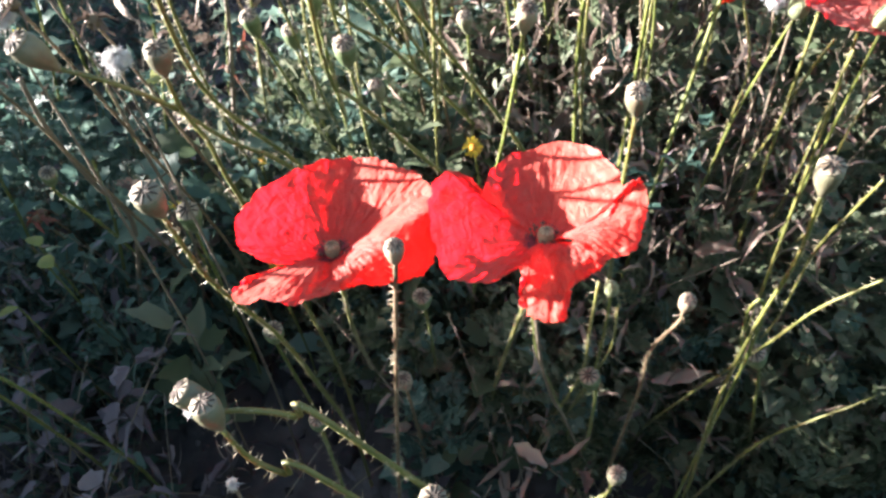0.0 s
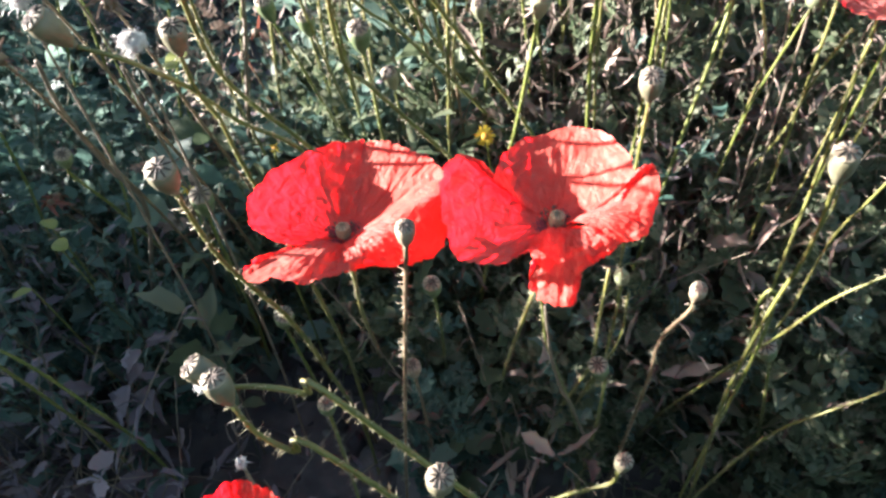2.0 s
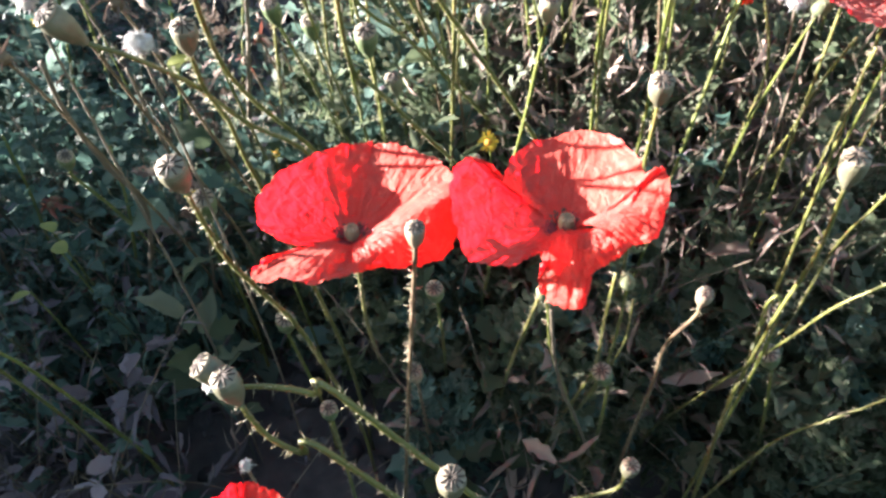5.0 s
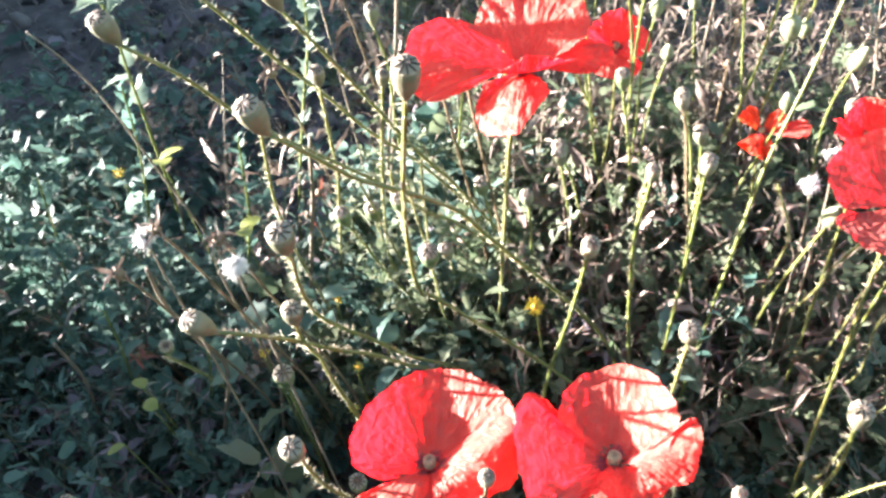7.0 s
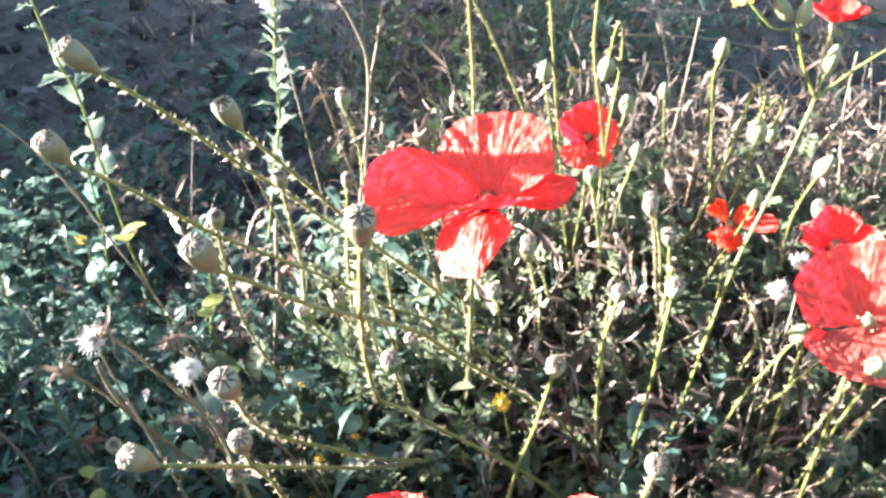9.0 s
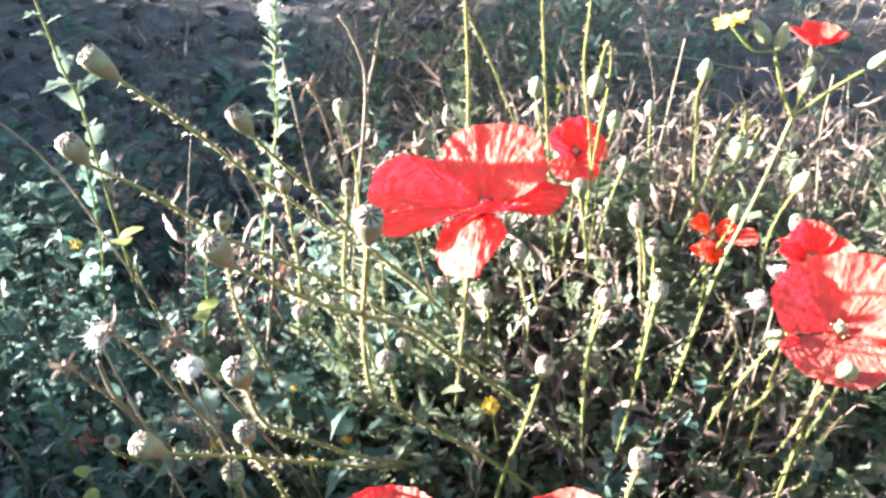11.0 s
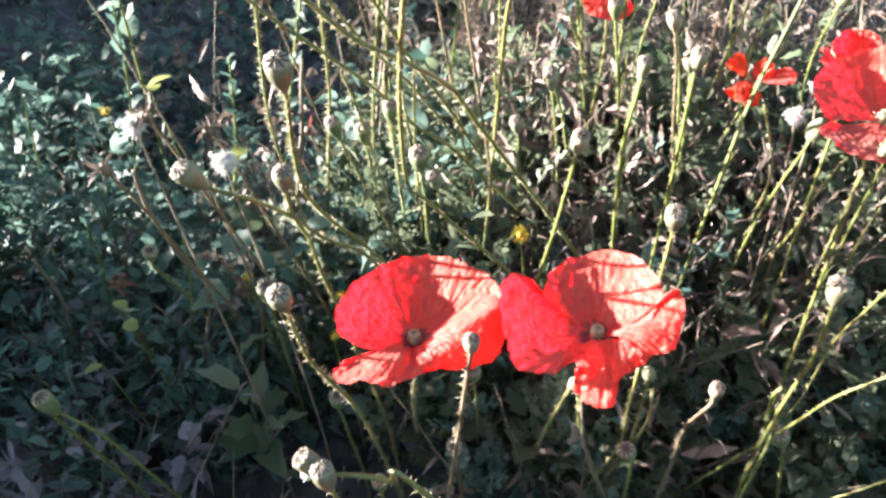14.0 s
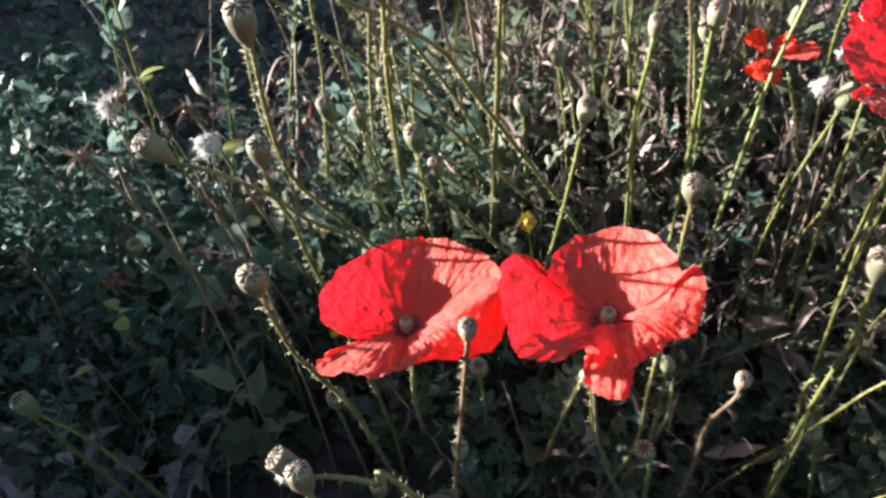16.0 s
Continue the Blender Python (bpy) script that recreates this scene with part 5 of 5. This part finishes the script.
bare_stem([(-0.1696, 0.3200, 0.3738), (-0.1703, 0.3307, 0.3382), (-0.1692, 0.3449, 0.2907), (-0.1717, 0.3646, 0.2251), (-0.2001, 0.4027, 0.0983)], r=0.001, tone='straw')
bare_stem([(-0.3286, 0.3600, 0.2749), (-0.3337, 0.3763, 0.2206), (-0.3594, 0.4021, 0.1345)], r=0.0014, tone='straw')
bare_stem([(-0.2481, 0.2200, 0.2875), (-0.2474, 0.2290, 0.2541), (-0.2441, 0.2441, 0.1979)], r=0.001)
bare_stem([(-0.2934, 0.4200, 0.4827), (-0.2788, 0.4278, 0.4568), (-0.2687, 0.4379, 0.4231), (-0.2620, 0.4529, 0.3732)], r=0.0008, tone='straw')
bare_stem([(0.1844, 0.6200, 0.4826), (0.1892, 0.6413, 0.4117), (0.1932, 0.6650, 0.3325), (0.1991, 0.6996, 0.2172)], r=0.001, tone='straw')
bare_stem([(0.2525, 0.5000, 0.4943), (0.2654, 0.5151, 0.4441), (0.2925, 0.5366, 0.3724), (0.3088, 0.5545, 0.3125)], r=0.0008, tone='straw')
bare_stem([(0.1489, 0.7500, 0.4290), (0.2289, 0.7509, 0.4259), (0.2829, 0.7538, 0.4163), (0.3591, 0.7597, 0.3967)], r=0.0009, tone='straw')
bare_stem([(0.1518, 0.7000, 0.4199), (0.2241, 0.7028, 0.4107), (0.2792, 0.7085, 0.3915)], r=0.0009, tone='straw')
bare_stem([(0.2483, 0.5000, 0.4398), (0.2748, 0.5045, 0.4247), (0.3133, 0.5085, 0.4116)], r=0.0009, tone='straw')

# ---- small flowers, fluff and single leaves ----
def rosette(owner, centre, axis, rays, long, wide, material, middle, name="ray_floret"):
    u, v = side_axes(axis)
    rng = random.Random(int(centre.x * 1e5))
    for k in range(rays):
        a = math.tau * k / rays + rng.uniform(-0.1, 0.1)
        way = u * math.cos(a) + v * math.sin(a)
        side = axis.cross(way)
        l, lift = long * rng.uniform(0.85, 1.1), rng.uniform(-0.1, 0.35)
        bm = bmesh.new()
        rows = []
        for t, w in ((0.12, 0.35), (0.4, 0.8), (0.75, 1.0), (0.95, 0.75), (1.0, 0.3)):
            c = centre + way * l * t + axis * l * lift * t * t
            rows.append([bm.verts.new(c - side * wide * w / 2), bm.verts.new(c + axis * wide * 0.08), bm.verts.new(c + side * wide * w / 2)])
        for a1, b1 in zip(rows, rows[1:]):
            bm.faces.new((a1[0], a1[1], b1[1], b1[0]))
            bm.faces.new((a1[1], a1[2], b1[2], b1[1]))
        part(name, bm, material, owner)
    bm = bmesh.new()
    lathe(bm, [(-0.12 * long, long * 0.16), (0.0, long * 0.34), (0.12 * long, long * 0.28), (0.2 * long, long * 0.08)], centre, axis, 14)
    part("disc", bm, middle, owner)


def daisy(centre, axis, long=0.009, rays=16, label="small yellow daisy-like flower low in the green", mat=YELLOW):
    centre, axis = Vector(centre), Vector(axis).normalized()
    line = smooth_line(to_ground([centre - axis * 0.002, centre - axis * 0.02, centre - axis * 0.03 + Vector((0.004, 0.004, -0.03))]), 5)
    owner = thing("yellow_flower", line[-1], label, "wildflower", "small yellow flowers")
    stem_part(owner, line, 0.0007, STEM_GREEN, random.Random(3), False)
    rosette(owner, centre, axis, rays, long, long * 0.2, mat, ORANGE)


def fluff(centre, size=0.009, n=150, wide=1.0, stalk=True):
    """A seed head gone to white down."""
    centre = Vector(centre)
    rng = random.Random(int(abs(centre.x) * 1e5) + 1)
    line = smooth_line(to_ground([centre - Vector((0, 0, size * 0.2)), centre - Vector((-0.004, 0, 0.03)), centre - Vector((-0.008, -0.004, 0.07))]), 5)
    owner = thing("downy_seed_head", line[-1], "white downy seed head gone to fluff", "seed head", "downy seed heads")
    if stalk:
        stem_part(owner, line, 0.0007, STRAW, rng, False)
    else:
        owner.location = centre
    bm = bmesh.new()
    for _ in range(n * 3):
        way = Vector((rng.gauss(0, wide), rng.gauss(0, 1), rng.gauss(0.15, 0.9))).normalized()
        a = centre + way * size * 0.15
        b = centre + way * size * rng.uniform(0.3, 0.55) + Vector((rng.gauss(0, 1), rng.gauss(0, 1), rng.gauss(0, 1))) * size * 0.27
        tube(bm, [a, a.lerp(b, 0.6) + Vector((0, 0, size * 0.05)), b], [0.00016, 0.00016, 0.00007], 3)
    lump = bmesh.ops.create_icosphere
    for _ in range(5):
        c = centre + Vector((rng.gauss(0, 0.22 * wide), rng.gauss(0, 0.20), rng.gauss(0, 0.20))) * size
        r = size * rng.uniform(0.26, 0.42)
        for v in lump(bm, subdivisions=3, radius=1.0)["verts"]:
            n3 = v.co.normalized()
            v.co = c + n3 * r * (1 + 0.45 * noise.noise(n3 * 2.1 + c * 900) + 0.30 * noise.noise(n3 * 6.0 + c * 700))
    part("down", bm, FLUFF, owner, "tangled white down")


def leafy_plant(pts, leaf=0.02, material=LEAF_GREY, n=14, shapes=BROAD, label="tall grey-green leafy weed, sunlit", tops=True, seed=0):
    """A single upright weed with its leaves set one by one. pts: from the top down."""
    rng = random.Random(seed)
    line = smooth_line(to_ground(pts), 6)
    owner = thing("leafy_weed", line[-1], label, "weed", "tall leafy weeds")
    bm = bmesh.new()
    tube(bm, line, [0.0008 + 0.0009 * i / len(line) for i in range(len(line))], 6)
    part("stem", bm, STEM_GREEN, owner)
    upper = line[: int(len(line) * 0.75)]
    for k in range(n):
        t = (k + rng.random() * 0.6) / n
        q = upper[int(t * (len(upper) - 1))]
        a = k * 2.4 + rng.uniform(-0.4, 0.4)
        way = np.array((math.cos(a), math.sin(a), rng.uniform(0.5, 2.0)))
        s = leaf * (0.5 + 0.7 * min(1.0, t * 2)) * rng.uniform(0.75, 1.2)
        p, fs = rng.choice(shapes)
        m = turn_to(way, rng.uniform(-0.5, 0.5), rng)
        bm = bmesh.new()
        vs = [bm.verts.new(v) for v in (p * s) @ m.T + np.array(q)]
        for f in fs:
            bm.faces.new([vs[i] for i in f])
        part("leaf", bm, material, owner)


def composite_plant():
    """A branching hairy stem with lemon flower heads and tight buds."""
    fork = Vector((0.1766, 0.390, 0.5058))
    main = smooth_line(to_ground([fork, (0.168, 0.388, 0.455), (0.156, 0.385, 0.40), (0.148, 0.38, 0.34)]), 6)
    owner = thing("branching_weed", main[-1], "branching hairy weed with lemon-yellow heads and buds", "weed")
    rng = random.Random(12)
    stem_part(owner, main, 0.0011, STEM_GREEN, rng)
    for end, mid in (((0.1560, 0.388, 0.5430), (0.166, 0.389, 0.522)), ((0.2090, 0.392, 0.5330), (0.194, 0.391, 0.522)), ((0.1780, 0.388, 0.5230), (0.177, 0.389, 0.515))):
        line = smooth_line([end, mid, fork], 5)
        bm = bmesh.new()
        tube(bm, line, 0.0008, 6)
        br = part("branch", bm, STEM_GREEN, owner)
        bm = bmesh.new()
        spikes(bm, line, 0.0008, rng, 0.0009, 0.002)
        h = part("bristle_coat", bm, BRISTLE, br)
        h.matrix_parent_inverse = Matrix.Identity(4)
    for at, way in (((0.158, 0.388, 0.549), (0.0, -0.1, 1)), ((0.2150, 0.392, 0.538), (0.8, 0, 0.6)), ((0.178, 0.388, 0.526), (0.1, 0, 1)), ((0.1485, 0.389, 0.551), (-0.6, 0, 0.8))):
        bm = bmesh.new()
        lathe(bm, [(-0.006, 0.0012), (-0.003, 0.0032), (0.002, 0.0036), (0.007, 0.0022), (0.009, 0.0010)], Vector(at), Vector(way).normalized(), 12)
        part("bud", bm, BUD, owner)
    line = smooth_line([(0.1310, 0.390, 0.5550), (0.145, 0.389, 0.543), (0.156, 0.388, 0.543)], 5)
    bm = bmesh.new()
    tube(bm, line, 0.0007, 6)
    part("branch", bm, STEM_GREEN, owner)
    rosette(owner, Vector((0.1305, 0.390, 0.5575)), Vector((-0.40, 0.05, 1)).normalized(), 46, 0.0088, 0.0016, LEMON, YELLOW)


def single_leaf(centre, size, way, material=LEAF_YELLOW, label="broad yellowing leaf on a thin green stalk", wide=0.85, n=1):
    """One or two broad leaves on a stalk of their own."""
    centre = Vector(centre)
    rng = random.Random(int(abs(centre.x) * 1e5) + 5)
    line = smooth_line(to_ground([centre, centre + Vector((0.002, 0.006, -0.03)), centre + Vector((0.004, 0.014, -0.07))]), 5)
    owner = thing("broad_leaf", line[-1], label, "leaf", "broad leaves")
    stem_part(owner, line, 0.0006, STEM_GREEN, rng, False)
    for k in range(n):
        p, fs = leaf_shape(size * 0.8, size * 0.8 * wide, 0.12, 0.35, 0.04, 9)
        turn = Matrix.Rotation(k * 1.6, 3, "Z") @ Vector(way)
        m = turn_to(turn, rng.uniform(-0.3, 0.3), rng)
        bm = bmesh.new()
        vs = [bm.verts.new(v) for v in p @ m.T + np.array(centre)]
        for f in fs:
            bm.faces.new([vs[i] for i in f])
        part("leaf", bm, material, owner)


def dried_head(centre, size=0.01, material=None, n=13, label="dried brown flower head with curled bracts"):
    """A spent flower: a ring of curled, withered bracts round a knob."""
    centre = Vector(centre)
    rng = random.Random(int(abs(centre.x) * 1e5) + 9)
    line = smooth_line(to_ground([centre, centre + Vector((0.004, 0.012, -0.025)), centre + Vector((0.010, 0.03, -0.07))]), 5)
    owner = thing("dried_flower_head", line[-1], label, "dried flower", "dried flower heads")
    stem_part(owner, line, 0.0009, STEM_TAN, rng, True, 0.0016, 0.002)
    bm = bmesh.new()
    lathe(bm, [(-size * 0.35, size * 0.12), (-size * 0.15, size * 0.30), (size * 0.1, size * 0.26), (size * 0.25, size * 0.08)], centre, Vector((-0.3, -0.4, 1)).normalized(), 12, 6, 0.08)
    part("knob", bm, STEM_TAN, owner)
    for k in range(n):
        a = k * math.tau / n + rng.uniform(-0.3, 0.3)
        p, fs = rng.choice(CURLED)
        m = turn_to((math.cos(a), math.sin(a), rng.uniform(-0.3, 0.9)), rng.uniform(-1, 1), rng)
        bm = bmesh.new()
        vs = [bm.verts.new(v) for v in (p * size * rng.uniform(0.4, 0.85)) @ m.T + np.array(centre)]
        for f in fs:
            bm.faces.new([vs[i] for i in f])
        part("bract", bm, material or (LEAF_RED if "red" in label else LEAF_DRY), owner)


composite_plant()

# small flowers, down and single leaves
daisy((0.0180, 0.3575, 0.3103), axis=(-0.1, -1.0, 0.7), long=0.0066, rays=18)
daisy((-0.1741, 0.3600, 0.2640), axis=(0.1, -0.3, 1.0), long=0.0045, rays=9)
daisy((-0.0894, 0.4000, 0.2268), axis=(0.1, -0.3, 1.0), long=0.0045, rays=9)
daisy((-0.0805, 0.4000, 0.2073), axis=(0.1, -0.3, 1.0), long=0.0045, rays=9)
daisy((-0.1079, 0.3600, 0.2497), axis=(0.1, -0.3, 1.0), long=0.0045, rays=9)
daisy((-0.1366, 0.4400, 0.2433), axis=(0.1, -0.3, 1.0), long=0.0045, rays=9)
daisy((-0.1114, 0.3400, 0.2276), axis=(0.1, -0.3, 1.0), long=0.0045, rays=9)
daisy((0.1102, 0.7763, 0.3813), axis=(0.1, -0.4, 1.0), long=0.007, rays=12)
daisy((-0.3919, 0.6198, 0.2602), axis=(0.1, -0.4, 1.0), long=0.007, rays=10)
fluff((0.1764, 0.3657, 0.3978), size=0.0076)
fluff((0.1876, 0.3720, 0.4136), size=0.0064, wide=1.6)
fluff((-0.1442, 0.2870, 0.4032), size=0.0088)
fluff((-0.1851, 0.2850, 0.4247), size=0.008)
fluff((-0.0689, 0.1146, 0.3872), size=0.003, n=25, stalk=False)
fluff((-0.0745, 0.1300, 0.3213), size=0.0032, n=60)
fluff((-0.1538, 0.5749, 0.5100), size=0.0128)
fluff((-0.1443, 0.2870, 0.4035), size=0.0056)

# tall leafy weeds
leafy_plant([(-0.2995, 0.5110, 0.5394), (-0.3036, 0.5226, 0.5104), (-0.3086, 0.5376, 0.4730), (-0.3089, 0.5502, 0.4415), (-0.3203, 0.5719, 0.3872), (-0.3299, 0.5916, 0.3379)], leaf=0.019, n=15, seed=1, material=LEAF_PALE, label='tall pale green leafy weed beside bare soil')
leafy_plant([(-0.1383, 0.5300, 0.5347), (-0.1447, 0.5438, 0.5003), (-0.1536, 0.5594, 0.4611), (-0.1615, 0.5798, 0.4101), (-0.1864, 0.6131, 0.3270), (-0.2162, 0.6559, 0.2200)], leaf=0.015, n=46, seed=2, material=LEAF_PALE, label='tall whitish mealy-leaved weed in the sun')
leafy_plant([(-0.2905, 0.5000, 0.4111), (-0.3006, 0.5155, 0.3723), (-0.3188, 0.5390, 0.3136), (-0.3521, 0.5748, 0.2241)], leaf=0.014, n=26, seed=3)
leafy_plant([(-0.1902, 0.4500, 0.3922), (-0.1993, 0.4660, 0.3521), (-0.2122, 0.4876, 0.2981), (-0.2332, 0.5138, 0.2327)], leaf=0.014, n=26, seed=4)
leafy_plant([(-0.2040, 0.3400, 0.3136), (-0.2225, 0.3681, 0.2449), (-0.2546, 0.4057, 0.1531)], leaf=0.014, n=26, seed=5)
leafy_plant([(-0.2799, 0.3600, 0.3068), (-0.3006, 0.3882, 0.2373), (-0.3333, 0.4255, 0.1455)], leaf=0.014, n=26, seed=6)
leafy_plant([(-0.3751, 0.4800, 0.3419), (-0.4001, 0.5061, 0.2766), (-0.4314, 0.5348, 0.2050), (-0.4704, 0.5705, 0.1157)], leaf=0.014, n=26, seed=7)

# single leaves and spent heads
single_leaf((-0.2131, 0.4663, 0.2980), size=0.022, way=(0.3, -0.4, 0.3), n=2)
single_leaf((-0.2796, 0.5000, 0.3453), size=0.024, way=(0.3, -0.4, 0.3), n=2)
single_leaf((-0.2788, 0.3600, 0.2368), size=0.016, way=(0.5, -0.4, 0.2))
single_leaf((-0.2640, 0.3400, 0.2353), size=0.016, way=(0.5, -0.4, 0.2))
single_leaf((-0.2802, 0.3200, 0.2102), size=0.015, way=(-0.5, -0.4, 0.2))
dried_head((-0.2184, 0.3020, 0.3876), size=0.012)
dried_head((-0.1786, 0.2850, 0.4301), size=0.01)
dried_head((-0.1486, 0.2870, 0.4217), size=0.011)
dried_head((-0.0284, 0.3300, 0.5103), size=0.013)
dried_head((-0.0431, 0.3600, 0.4914), size=0.01)
dried_head((0.1997, 0.6000, 0.4128), size=0.014)
dried_head((0.1837, 0.5600, 0.3902), size=0.014)
dried_head((-0.1330, 0.6000, 0.4419), size=0.014)
dried_head((-0.1725, 0.5000, 0.4179), size=0.014)
# reddened leaves
dried_head((-0.3473, 0.4839, 0.1518), size=0.013, n=6, label='reddened withered leaf rosette low among the weeds')
dried_head((-0.1581, 0.5200, 0.2981), size=0.013, n=6, label='reddened withered leaf rosette low among the weeds')
dried_head((-0.1654, 0.5000, 0.2884), size=0.013, n=6, label='reddened withered leaf rosette low among the weeds')
dried_head((-0.2993, 0.4000, 0.2188), size=0.013, n=6, label='reddened withered leaf rosette low among the weeds')
dried_head((-0.3076, 0.4200, 0.2092), size=0.013, n=6, label='reddened withered leaf rosette low among the weeds')
